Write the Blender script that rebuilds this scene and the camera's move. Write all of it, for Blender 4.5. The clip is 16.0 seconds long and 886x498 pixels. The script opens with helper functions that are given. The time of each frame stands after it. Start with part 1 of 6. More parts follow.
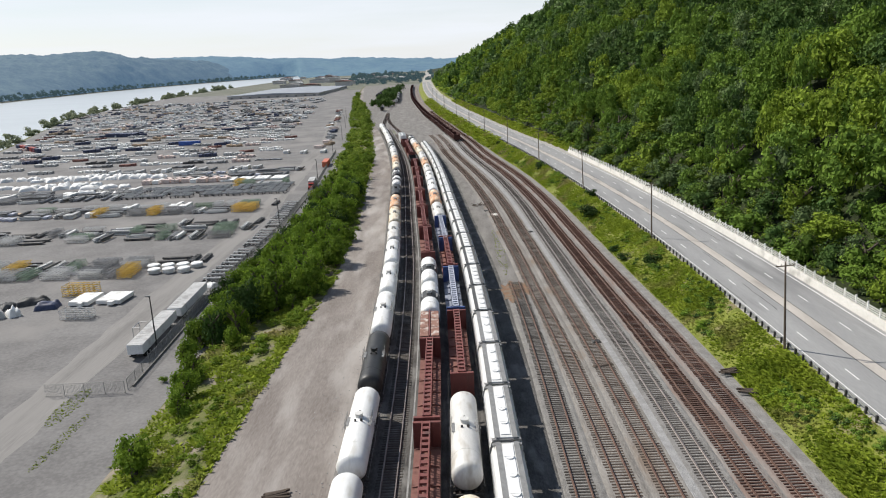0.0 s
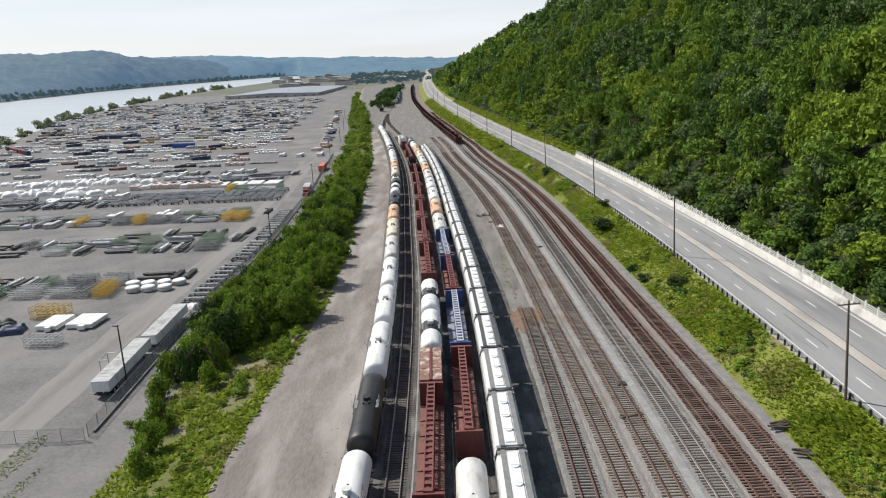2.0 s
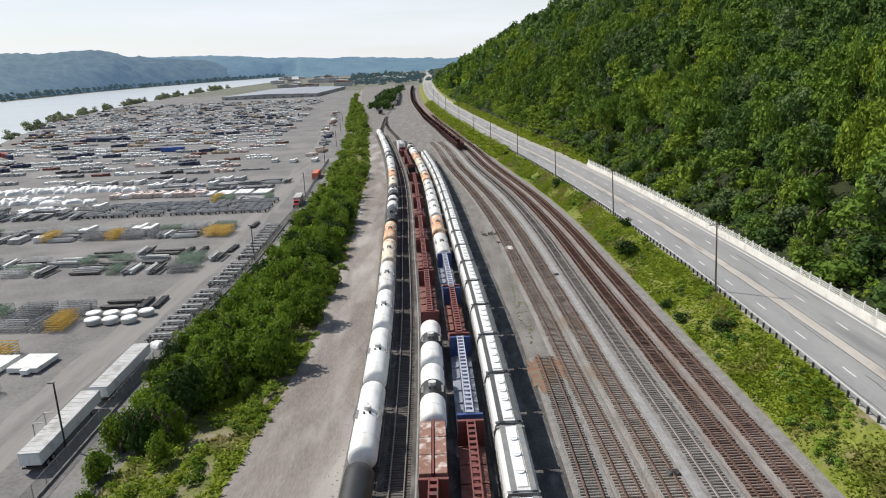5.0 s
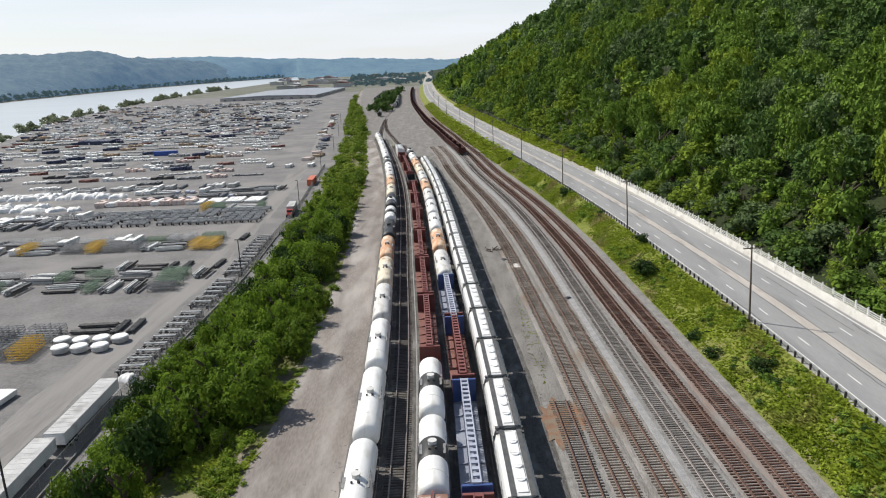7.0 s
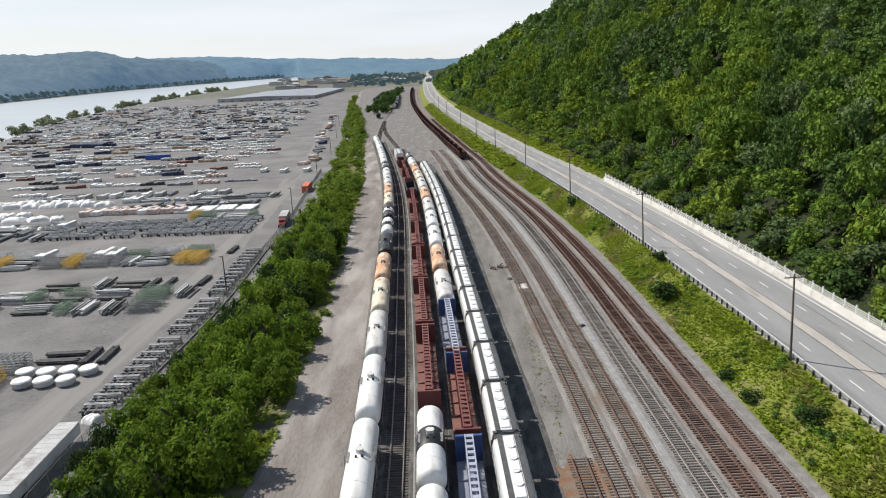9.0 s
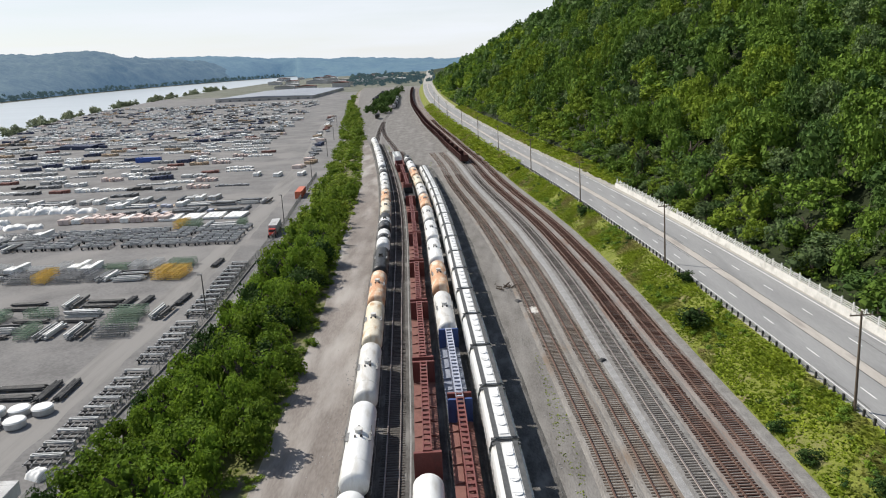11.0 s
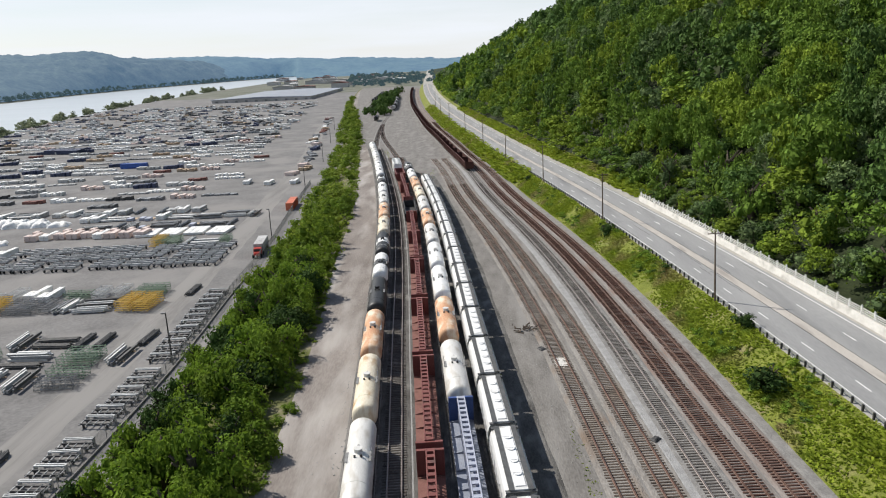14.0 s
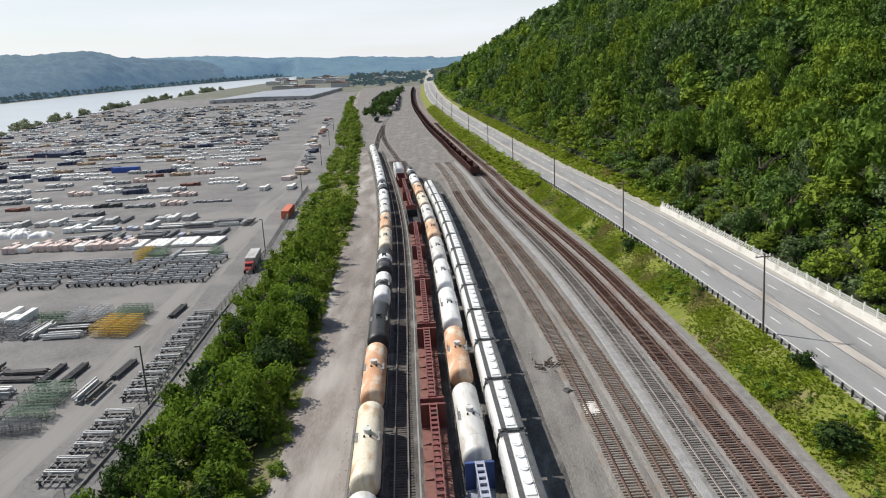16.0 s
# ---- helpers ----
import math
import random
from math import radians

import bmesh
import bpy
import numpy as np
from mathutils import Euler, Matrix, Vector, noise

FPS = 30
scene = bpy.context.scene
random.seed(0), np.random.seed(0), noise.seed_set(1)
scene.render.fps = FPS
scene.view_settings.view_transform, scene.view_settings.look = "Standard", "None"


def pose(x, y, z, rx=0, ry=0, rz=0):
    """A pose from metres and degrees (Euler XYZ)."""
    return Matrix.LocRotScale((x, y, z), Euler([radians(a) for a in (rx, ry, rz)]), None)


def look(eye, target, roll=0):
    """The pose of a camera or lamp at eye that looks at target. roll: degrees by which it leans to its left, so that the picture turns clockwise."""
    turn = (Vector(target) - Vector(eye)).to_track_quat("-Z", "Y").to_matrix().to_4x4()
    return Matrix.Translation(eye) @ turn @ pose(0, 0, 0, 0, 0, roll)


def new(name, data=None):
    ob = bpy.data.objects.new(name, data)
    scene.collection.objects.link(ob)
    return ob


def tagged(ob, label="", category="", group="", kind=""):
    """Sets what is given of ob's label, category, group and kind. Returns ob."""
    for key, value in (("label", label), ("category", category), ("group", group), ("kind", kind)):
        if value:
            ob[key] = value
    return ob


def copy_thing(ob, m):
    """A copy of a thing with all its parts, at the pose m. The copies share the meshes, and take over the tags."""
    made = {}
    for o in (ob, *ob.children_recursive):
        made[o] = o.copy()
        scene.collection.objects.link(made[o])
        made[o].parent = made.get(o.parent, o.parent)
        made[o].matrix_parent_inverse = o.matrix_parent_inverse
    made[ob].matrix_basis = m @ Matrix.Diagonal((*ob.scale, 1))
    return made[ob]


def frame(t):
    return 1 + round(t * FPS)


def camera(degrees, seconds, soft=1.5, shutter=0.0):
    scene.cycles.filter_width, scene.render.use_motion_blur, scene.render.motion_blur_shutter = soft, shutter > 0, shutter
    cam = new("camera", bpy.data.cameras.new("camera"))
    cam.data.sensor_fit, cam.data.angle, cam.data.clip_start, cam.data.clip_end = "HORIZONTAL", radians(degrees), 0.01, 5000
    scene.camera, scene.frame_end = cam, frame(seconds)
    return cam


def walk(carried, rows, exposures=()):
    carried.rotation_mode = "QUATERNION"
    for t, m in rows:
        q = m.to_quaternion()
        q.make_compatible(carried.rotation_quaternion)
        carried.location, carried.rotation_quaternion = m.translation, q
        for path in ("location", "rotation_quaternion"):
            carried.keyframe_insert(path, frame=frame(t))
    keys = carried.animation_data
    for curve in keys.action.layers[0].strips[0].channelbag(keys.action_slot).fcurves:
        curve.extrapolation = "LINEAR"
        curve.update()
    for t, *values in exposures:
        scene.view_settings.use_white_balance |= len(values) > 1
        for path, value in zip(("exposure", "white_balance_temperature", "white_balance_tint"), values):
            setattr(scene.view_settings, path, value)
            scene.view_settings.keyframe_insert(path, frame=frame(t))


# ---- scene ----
cam = camera(62.5, 16.0, soft=1.1)
PATH = [
    (0, (3.978, 1.981, 40.577), (3.939, 3.917, 40.078), -2.6),
    (1.5, (3.638, 12.339, 40.869), (3.598, 14.275, 40.368), -2.6),
    (3.5, (3.054, 25.758, 41.125), (3.015, 27.694, 40.624), -2.5),
    (7, (2.397, 48.759, 41.517), (2.358, 50.696, 41.02), -2.4),
    (9, (2.224, 61.412, 42.136), (2.184, 63.349, 41.638), -2.5),
    (12.5, (1.527, 87.557, 41.802), (1.485, 89.493, 41.302), -2.6),
    (14.5, (0.197, 101.989, 42.021), (0.155, 103.925, 41.521), -2.7),
    (16, (-0.977, 112.722, 42.062), (-1.02, 114.657, 41.56), -2.8),
]
walk(cam, [(t, look(eye, target, roll)) for t, eye, target, roll in PATH])

# ---- world, sun, exposure ----
SUN_DIR = Vector((-0.60, 0.36, 0.72)).normalized()
world = bpy.data.worlds.new("sky_world")
scene.world = world
world.use_nodes = True
wn, wl = world.node_tree.nodes, world.node_tree.links
wn.clear()
w_out, w_bg = wn.new("ShaderNodeOutputWorld"), wn.new("ShaderNodeBackground")
w_sky = wn.new("ShaderNodeTexSky")
w_sky.sky_type, w_sky.sun_disc = "NISHITA", False
w_sky.sun_elevation, w_sky.sun_rotation = math.asin(SUN_DIR.z), math.atan2(SUN_DIR.x, SUN_DIR.y)
w_sky.air_density, w_sky.dust_density, w_sky.ozone_density = 1.0, 0.45, 1.0
w_co, w_map = wn.new("ShaderNodeTexCoord"), wn.new("ShaderNodeMapping")
w_map.inputs["Scale"].default_value = (1.6, 1.6, 16.0)
w_noise = wn.new("ShaderNodeTexNoise")
w_noise.inputs["Scale"].default_value, w_noise.inputs["Detail"].default_value = 2.2, 6.0
w_ramp = wn.new("ShaderNodeValToRGB")
w_ramp.color_ramp.elements[0].position, w_ramp.color_ramp.elements[0].color = 0.36, (0.66, 0.66, 0.66, 1)
w_ramp.color_ramp.elements[1].position, w_ramp.color_ramp.elements[1].color = 0.66, (0.92, 0.92, 0.92, 1)
w_mix = wn.new("ShaderNodeMix")
w_mix.data_type = "RGBA"
w_mix.inputs[7].default_value = (8.9, 9.3, 10.0, 1)
w_bg.inputs["Strength"].default_value = 0.085
wl.new(w_co.outputs["Generated"], w_map.inputs["Vector"])
wl.new(w_map.outputs["Vector"], w_noise.inputs["Vector"])
wl.new(w_noise.outputs["Fac"], w_ramp.inputs["Fac"])
w_sep, w_low, w_mul = wn.new("ShaderNodeSeparateXYZ"), wn.new("ShaderNodeMapRange"), wn.new("ShaderNodeMath")
w_low.inputs["From Min"].default_value, w_low.inputs["From Max"].default_value = 0.06, 0.5
w_low.inputs["To Min"].default_value, w_low.inputs["To Max"].default_value = 1.0, 0.10
w_mul.operation = "MULTIPLY"
wl.new(w_co.outputs["Generated"], w_sep.inputs[0])
wl.new(w_sep.outputs["Z"], w_low.inputs["Value"])
wl.new(w_ramp.outputs["Color"], w_mul.inputs[0])
wl.new(w_low.outputs[0], w_mul.inputs[1])
wl.new(w_mul.outputs[0], w_mix.inputs[0])
wl.new(w_sky.outputs["Color"], w_mix.inputs[6])
wl.new(w_mix.outputs[2], w_bg.inputs["Color"])
wl.new(w_bg.outputs["Background"], w_out.inputs["Surface"])
sun_data = bpy.data.lights.new("sun", "SUN")
sun_data.energy, sun_data.angle, sun_data.color = 4.6, radians(0.6), (1.0, 0.95, 0.87)
sun = new("sun", sun_data)
sun.matrix_basis = look(SUN_DIR * 100, (0, 0, 0))
scene.view_settings.exposure = 0.24


# ---- materials ----
def material(name, low, high, scale=1.0, rough=0.85, bump=0.0, metal=0.0, fine=12.0, stain=None, stain_scale=0.2, stain_at=0.6, vary=0.0, stretch=(1, 1, 1), leaf=0.0, glow=None):
    """A surface whose colour runs between low and high at two scales, with stains, relief and variation from piece to piece."""
    m = bpy.data.materials.new(name)
    m.use_nodes = True
    n, l = m.node_tree.nodes, m.node_tree.links
    b = n["Principled BSDF"]
    co, mp = n.new("ShaderNodeTexCoord"), n.new("ShaderNodeMapping")
    mp.inputs["Scale"].default_value = stretch
    l.new(co.outputs["Object"], mp.inputs["Vector"])
    big, small = n.new("ShaderNodeTexNoise"), n.new("ShaderNodeTexNoise")
    for node, s, d in ((big, scale, 5.0), (small, scale * fine, 3.0)):
        node.inputs["Scale"].default_value, node.inputs["Detail"].default_value = s, d
        l.new(mp.outputs["Vector"], node.inputs["Vector"])
    add = n.new("ShaderNodeMath")
    add.operation = "MULTIPLY_ADD"
    add.inputs[1].default_value = 0.45
    l.new(small.outputs["Fac"], add.inputs[0])
    half = n.new("ShaderNodeMath")
    half.operation = "MULTIPLY"
    half.inputs[1].default_value = 0.55
    l.new(big.outputs["Fac"], half.inputs[0])
    l.new(half.outputs[0], add.inputs[2])
    ramp = n.new("ShaderNodeValToRGB")
    ramp.color_ramp.elements[0].position, ramp.color_ramp.elements[0].color = 0.36, (*low, 1)
    ramp.color_ramp.elements[1].position, ramp.color_ramp.elements[1].color = 0.64, (*high, 1)
    l.new(add.outputs[0], ramp.inputs["Fac"])
    colour = ramp.outputs["Color"]
    if stain:
        s, r, x = n.new("ShaderNodeTexNoise"), n.new("ShaderNodeValToRGB"), n.new("ShaderNodeMix")
        s.inputs["Scale"].default_value, s.inputs["Detail"].default_value = stain_scale, 6.0
        l.new(mp.outputs["Vector"], s.inputs["Vector"])
        r.color_ramp.elements[0].position, r.color_ramp.elements[0].color = stain_at - 0.07, (0, 0, 0, 1)
        r.color_ramp.elements[1].position, r.color_ramp.elements[1].color = stain_at + 0.09, (1, 1, 1, 1)
        l.new(s.outputs["Fac"], r.inputs["Fac"])
        x.data_type = "RGBA"
        x.inputs[7].default_value = (*stain, 1)
        l.new(r.outputs["Color"], x.inputs[0])
        l.new(colour, x.inputs[6])
        colour = x.outputs[2]
    if vary:
        info, geo = n.new("ShaderNodeObjectInfo"), n.new("ShaderNodeNewGeometry")
        both, hsv, rng = n.new("ShaderNodeMath"), n.new("ShaderNodeHueSaturation"), n.new("ShaderNodeMapRange")
        both.operation = "ADD"
        l.new(info.outputs["Random"], both.inputs[0])
        l.new(geo.outputs["Random Per Island"], both.inputs[1])
        rng.inputs["From Max"].default_value = 2.0
        rng.inputs["To Min"].default_value, rng.inputs["To Max"].default_value = 1 - vary, 1 + vary
        l.new(both.outputs[0], rng.inputs["Value"])
        l.new(rng.outputs[0], hsv.inputs["Value"])
        l.new(colour, hsv.inputs["Color"])
        colour = hsv.outputs["Color"]
    l.new(colour, b.inputs["Base Color"])
    b.inputs["Roughness"].default_value, b.inputs["Metallic"].default_value = rough, metal
    if rough > 0.75:
        b.inputs["Specular IOR Level"].default_value = 0.2
    if bump:
        bp = n.new("ShaderNodeBump")
        bp.inputs["Strength"].default_value, bp.inputs["Distance"].default_value = min(1.0, bump), 0.05 + bump * 0.1
        l.new(small.outputs["Fac"], bp.inputs["Height"])
        l.new(bp.outputs["Normal"], b.inputs["Normal"])
    if leaf:
        tr, mx = n.new("ShaderNodeBsdfTranslucent"), n.new("ShaderNodeMixShader")
        l.new(colour, tr.inputs["Color"])
        mx.inputs[0].default_value = leaf
        l.new(b.outputs[0], mx.inputs[1])
        l.new(tr.outputs[0], mx.inputs[2])
        l.new(mx.outputs[0], n["Material Output"].inputs["Surface"])
    if glow:
        b.inputs["Emission Color"].default_value, b.inputs["Emission Strength"].default_value = (*glow, 1), 1.0
    return m


M_YARD = material("yard_asphalt", (0.136, 0.131, 0.128), (0.212, 0.206, 0.200), 0.12, 0.9, 0.3, fine=16, stain=(0.225, 0.215, 0.205), stain_scale=0.05, stain_at=0.58)
M_LANE = material("dusty_lane", (0.165, 0.158, 0.150), (0.250, 0.240, 0.228), 0.35, 0.92, 0.2, fine=14, stain=(0.24, 0.23, 0.218), stain_scale=0.3, stain_at=0.52, stretch=(1, 0.07, 1))
M_BANK = material("bank_earth", (0.075, 0.090, 0.025), (0.165, 0.168, 0.060), 0.5, 0.95, 0.7, fine=10, stain=(0.22, 0.19, 0.145), stain_scale=0.2, stain_at=0.56)
M_PAD = material("dirt_road", (0.165, 0.143, 0.128), (0.262, 0.235, 0.213), 0.30, 0.92, 0.4, fine=14, stain=(0.36, 0.335, 0.31), stain_scale=0.16, stain_at=0.545, stretch=(1, 0.22, 1))
M_RAILBED = material("rail_yard_ground", (0.135, 0.126, 0.116), (0.235, 0.223, 0.208), 0.45, 0.95, 0.6, fine=11, stain=(0.240, 0.229, 0.215), stain_scale=0.22, stain_at=0.60, stretch=(1, 0.3, 1))
M_GRASSLAND = material("grass_ground", (0.105, 0.128, 0.022), (0.215, 0.235, 0.046), 0.7, 0.95, 0.9, fine=9, stain=(0.21, 0.175, 0.10), stain_scale=0.25, stain_at=0.60)
M_VERGE = material("road_verge", (0.30, 0.29, 0.26), (0.40, 0.38, 0.34), 0.5, 0.95, 0.3)
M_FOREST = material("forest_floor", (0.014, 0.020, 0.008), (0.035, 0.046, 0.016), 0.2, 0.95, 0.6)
M_FARLAND = material("far_land", (0.09, 0.105, 0.07), (0.20, 0.195, 0.165), 0.02, 0.95, 0.0, fine=10)
M_ROAD = material("road_asphalt", (0.235, 0.235, 0.235), (0.31, 0.31, 0.305), 0.3, 0.9, 0.15, fine=24, stain=(0.20, 0.20, 0.20), stain_scale=0.25, stain_at=0.6, stretch=(1, 0.12, 1))
M_MEDIAN = material("median_concrete", (0.37, 0.34, 0.305), (0.48, 0.445, 0.405), 0.6, 0.9, 0.1, stain=(0.30, 0.275, 0.25), stain_scale=0.5, stretch=(1, 0.2, 1))
M_PAINT = material("road_paint", (0.62, 0.62, 0.60), (0.78, 0.78, 0.76), 1.5, 0.8)
M_CONCRETE = material("pale_concrete", (0.52, 0.50, 0.46), (0.66, 0.64, 0.60), 0.35, 0.9, 0.15, stain=(0.40, 0.385, 0.35), stain_scale=0.4, stain_at=0.62)
M_WHITE_RAIL = material("white_painted_railing", (0.62, 0.61, 0.58), (0.76, 0.75, 0.72), 2.0, 0.7)
M_BALLAST = material("grey_ballast", (0.165, 0.157, 0.148), (0.275, 0.265, 0.25), 0.7, 0.95, 0.8, fine=9)
# Oily, and darkened further in colour to deepen the shadows of the trains.
M_BALLAST_DARK = material("oily_shadow_dark_ballast", (0.065, 0.062, 0.058), (0.14, 0.134, 0.126), 0.6, 0.95, 0.8, fine=10, stain=(0.20, 0.193, 0.182), stain_scale=0.5, stain_at=0.6, stretch=(1, 0.4, 1))
M_BALLAST_TAN = material("tan_ballast", (0.185, 0.170, 0.153), (0.295, 0.277, 0.255), 0.5, 0.95, 0.8, fine=10, stain=(0.19, 0.145, 0.11), stain_scale=0.25, stretch=(1, 0.4, 1))
M_BALLAST_RED = material("rust_stained_ballast", (0.190, 0.168, 0.152), (0.290, 0.262, 0.240), 0.6, 0.95, 0.8, fine=10, stain=(0.20, 0.145, 0.12), stain_scale=0.3, stain_at=0.55, stretch=(1, 0.3, 1))
M_GRAVEL = material("pale_gravel", (0.235, 0.232, 0.228), (0.355, 0.350, 0.343), 0.8, 0.95, 0.8, fine=9)
M_TIE = material("weathered_tie", (0.052, 0.046, 0.041), (0.115, 0.103, 0.092), 2.0, 0.95, 0.5, vary=0.4, stretch=(0.3, 2, 1))
M_TIE_RED = material("rusty_tie", (0.060, 0.032, 0.025), (0.115, 0.066, 0.050), 2.0, 0.95, 0.5, vary=0.3, stretch=(0.3, 2, 1))
M_TIE_TAN = material("tan_tie", (0.062, 0.048, 0.038), (0.125, 0.098, 0.078), 2.0, 0.95, 0.5, vary=0.4, stretch=(0.3, 2, 1))
M_RAIL = material("rusty_rail", (0.085, 0.045, 0.032), (0.16, 0.092, 0.066), 1.0, 0.6, metal=0.2)
M_RAIL_WORN = material("worn_rail", (0.19, 0.16, 0.145), (0.30, 0.26, 0.24), 1.0, 0.45, metal=0.5)
M_DARK = material("dark_steel", (0.018, 0.018, 0.018), (0.05, 0.048, 0.045), 1.0, 0.7)
M_WHEEL = material("wheel_steel", (0.06, 0.045, 0.04), (0.12, 0.09, 0.075), 2.0, 0.6, metal=0.4)
M_TANK_WHITE = material("white_tank_paint", (0.70, 0.70, 0.68), (0.80, 0.80, 0.78), 0.3, 0.45, stain=(0.60, 0.585, 0.54), stain_scale=0.5, stain_at=0.6, stretch=(2, 0.5, 0.7))
M_TANK_GREY = material("off_white_tank_paint", (0.55, 0.54, 0.51), (0.68, 0.67, 0.64), 0.4, 0.5, stain=(0.44, 0.41, 0.36), stain_scale=0.6, stain_at=0.58, stretch=(2, 0.5, 0.7))
M_TANK_CREAM = material("stained_cream_tank_paint", (0.58, 0.50, 0.36), (0.74, 0.68, 0.55), 0.35, 0.5, stain=(0.46, 0.30, 0.15), stain_scale=0.45, stain_at=0.60, stretch=(2, 0.6, 0.6))
M_TANK_RUST = material("rust_covered_tank_paint", (0.44, 0.20, 0.10), (0.62, 0.40, 0.24), 0.5, 0.75, stain=(0.68, 0.58, 0.45), stain_scale=0.4, stain_at=0.56, stretch=(2, 0.7, 0.7))
M_TANK_BLACK = material("black_tank_paint", (0.010, 0.010, 0.010), (0.022, 0.022, 0.021), 0.5, 0.5, stain=(0.035, 0.033, 0.03), stain_scale=0.6)
M_HOPPER = material("pale_grey_hopper_paint", (0.55, 0.55, 0.54), (0.67, 0.67, 0.655), 0.4, 0.55, stain=(0.45, 0.435, 0.40), stain_scale=0.5, stain_at=0.6, stretch=(1, 0.6, 0.5))
M_HOPPER_ROOF = material("white_hopper_roof", (0.74, 0.74, 0.73), (0.82, 0.82, 0.81), 0.5, 0.55, stain=(0.62, 0.61, 0.58), stain_scale=0.7)
M_WALKWAY = material("grey_walkway_grating", (0.17, 0.17, 0.168), (0.26, 0.26, 0.255), 1.5, 0.7, metal=0.2)
M_MAROON = material("oxide_red_paint", (0.135, 0.036, 0.030), (0.205, 0.060, 0.050), 0.5, 0.65, stain=(0.10, 0.042, 0.035), stain_scale=0.5, stain_at=0.6)
M_MAROON_DECK = material("faded_oxide_deck", (0.165, 0.078, 0.066), (0.24, 0.12, 0.10), 0.6, 0.8, stain=(0.12, 0.058, 0.048), stain_scale=0.6)
M_BLUE = material("blue_flatcar_paint", (0.025, 0.055, 0.17), (0.05, 0.095, 0.26), 0.6, 0.6)
M_BLUE_DECK = material("grey_blue_deck", (0.16, 0.18, 0.23), (0.26, 0.28, 0.33), 0.6, 0.75)
M_BLUE_BEAM = material("faded_blue_beam", (0.27, 0.29, 0.36), (0.40, 0.42, 0.49), 0.8, 0.6)
M_GONDOLA = material("dark_oxide_gondola", (0.055, 0.024, 0.02), (0.10, 0.045, 0.037), 0.5, 0.8)
M_LUMBER = material("wrapped_lumber", (0.20, 0.105, 0.08), (0.31, 0.18, 0.14), 0.7, 0.8, stain=(0.55, 0.49, 0.44), stain_scale=1.1, stain_at=0.57)
M_WOODPOLE = material("weathered_pole", (0.10, 0.075, 0.055), (0.19, 0.15, 0.115), 1.0, 0.9, stretch=(3, 3, 0.3))
M_GALV = material("galvanised_steel", (0.34, 0.34, 0.335), (0.48, 0.48, 0.475), 1.5, 0.5, metal=0.5)
M_WIRE = material("fence_wire", (0.22, 0.22, 0.215), (0.32, 0.32, 0.31), 2.0, 0.6, metal=0.4)
M_WHITE = material("white_wrap", (0.68, 0.68, 0.66), (0.80, 0.80, 0.78), 0.8, 0.6, vary=0.15, stain=(0.55, 0.54, 0.50), stain_scale=0.6)
M_PINK = material("pinkish_crate", (0.52, 0.42, 0.38), (0.66, 0.56, 0.52), 0.7, 0.8, vary=0.2)
M_STEEL_A = material("grey_steel_stock", (0.13, 0.135, 0.14), (0.27, 0.275, 0.28), 1.2, 0.55, metal=0.3, vary=0.5)
M_STEEL_B = material("pale_steel_stock", (0.34, 0.345, 0.34), (0.52, 0.52, 0.51), 1.2, 0.55, metal=0.2, vary=0.35)
M_STEEL_C = material("dark_stock", (0.03, 0.03, 0.032), (0.085, 0.083, 0.08), 1.2, 0.7, vary=0.5)
M_GREENISH = material("green_painted_stock", (0.12, 0.19, 0.13), (0.26, 0.34, 0.24), 1.2, 0.7, vary=0.3)
M_YELLOW = material("yellow_painted_frames", (0.50, 0.31, 0.03), (0.66, 0.44, 0.07), 1.0, 0.6, vary=0.2)
M_TANWOOD = material("tan_timber_stock", (0.30, 0.22, 0.15), (0.46, 0.36, 0.26), 1.2, 0.85, vary=0.3)
M_NAVY = material("navy_cover", (0.02, 0.028, 0.065), (0.045, 0.06, 0.12), 1.0, 0.6)
M_CONT_BLUE = material("blue_container_paint", (0.02, 0.07, 0.30), (0.035, 0.11, 0.42), 0.6, 0.5)
M_CONT_RED = material("red_container_paint", (0.28, 0.035, 0.03), (0.38, 0.06, 0.05), 0.6, 0.55)
M_CONT_ORANGE = material("orange_container_paint", (0.46, 0.10, 0.045), (0.58, 0.16, 0.075), 0.6, 0.55)
M_TRAILER = material("white_trailer_paint", (0.58, 0.59, 0.60), (0.72, 0.73, 0.73), 0.4, 0.5, stain=(0.45, 0.45, 0.44), stain_scale=0.5)
M_TRAILER_ROOF = material("dusty_trailer_roof", (0.36, 0.36, 0.355), (0.50, 0.50, 0.49), 0.4, 0.7, stain=(0.28, 0.275, 0.265), stain_scale=0.5, stain_at=0.56)
M_RUBBER = material("tyre_rubber", (0.015, 0.015, 0.015), (0.03, 0.03, 0.03), 2.0, 0.9)
M_GLASS_DARK = material("dark_window_glass", (0.02, 0.025, 0.03), (0.03, 0.035, 0.04), 1.0, 0.1)
M_RED_CAB = material("red_truck_paint", (0.42, 0.045, 0.035), (0.5, 0.07, 0.05), 1.0, 0.35)
M_ROOF_GREY = material("grey_blue_metal_roof", (0.22, 0.24, 0.27), (0.30, 0.32, 0.35), 0.05, 0.6)
# The pale base colour stands in for sky mirrored by small waves.
M_WATER = material("river_water", (0.40, 0.43, 0.44), (0.47, 0.50, 0.51), 0.01, 0.30, 0.10, fine=40, stretch=(0.5, 1.5, 1))
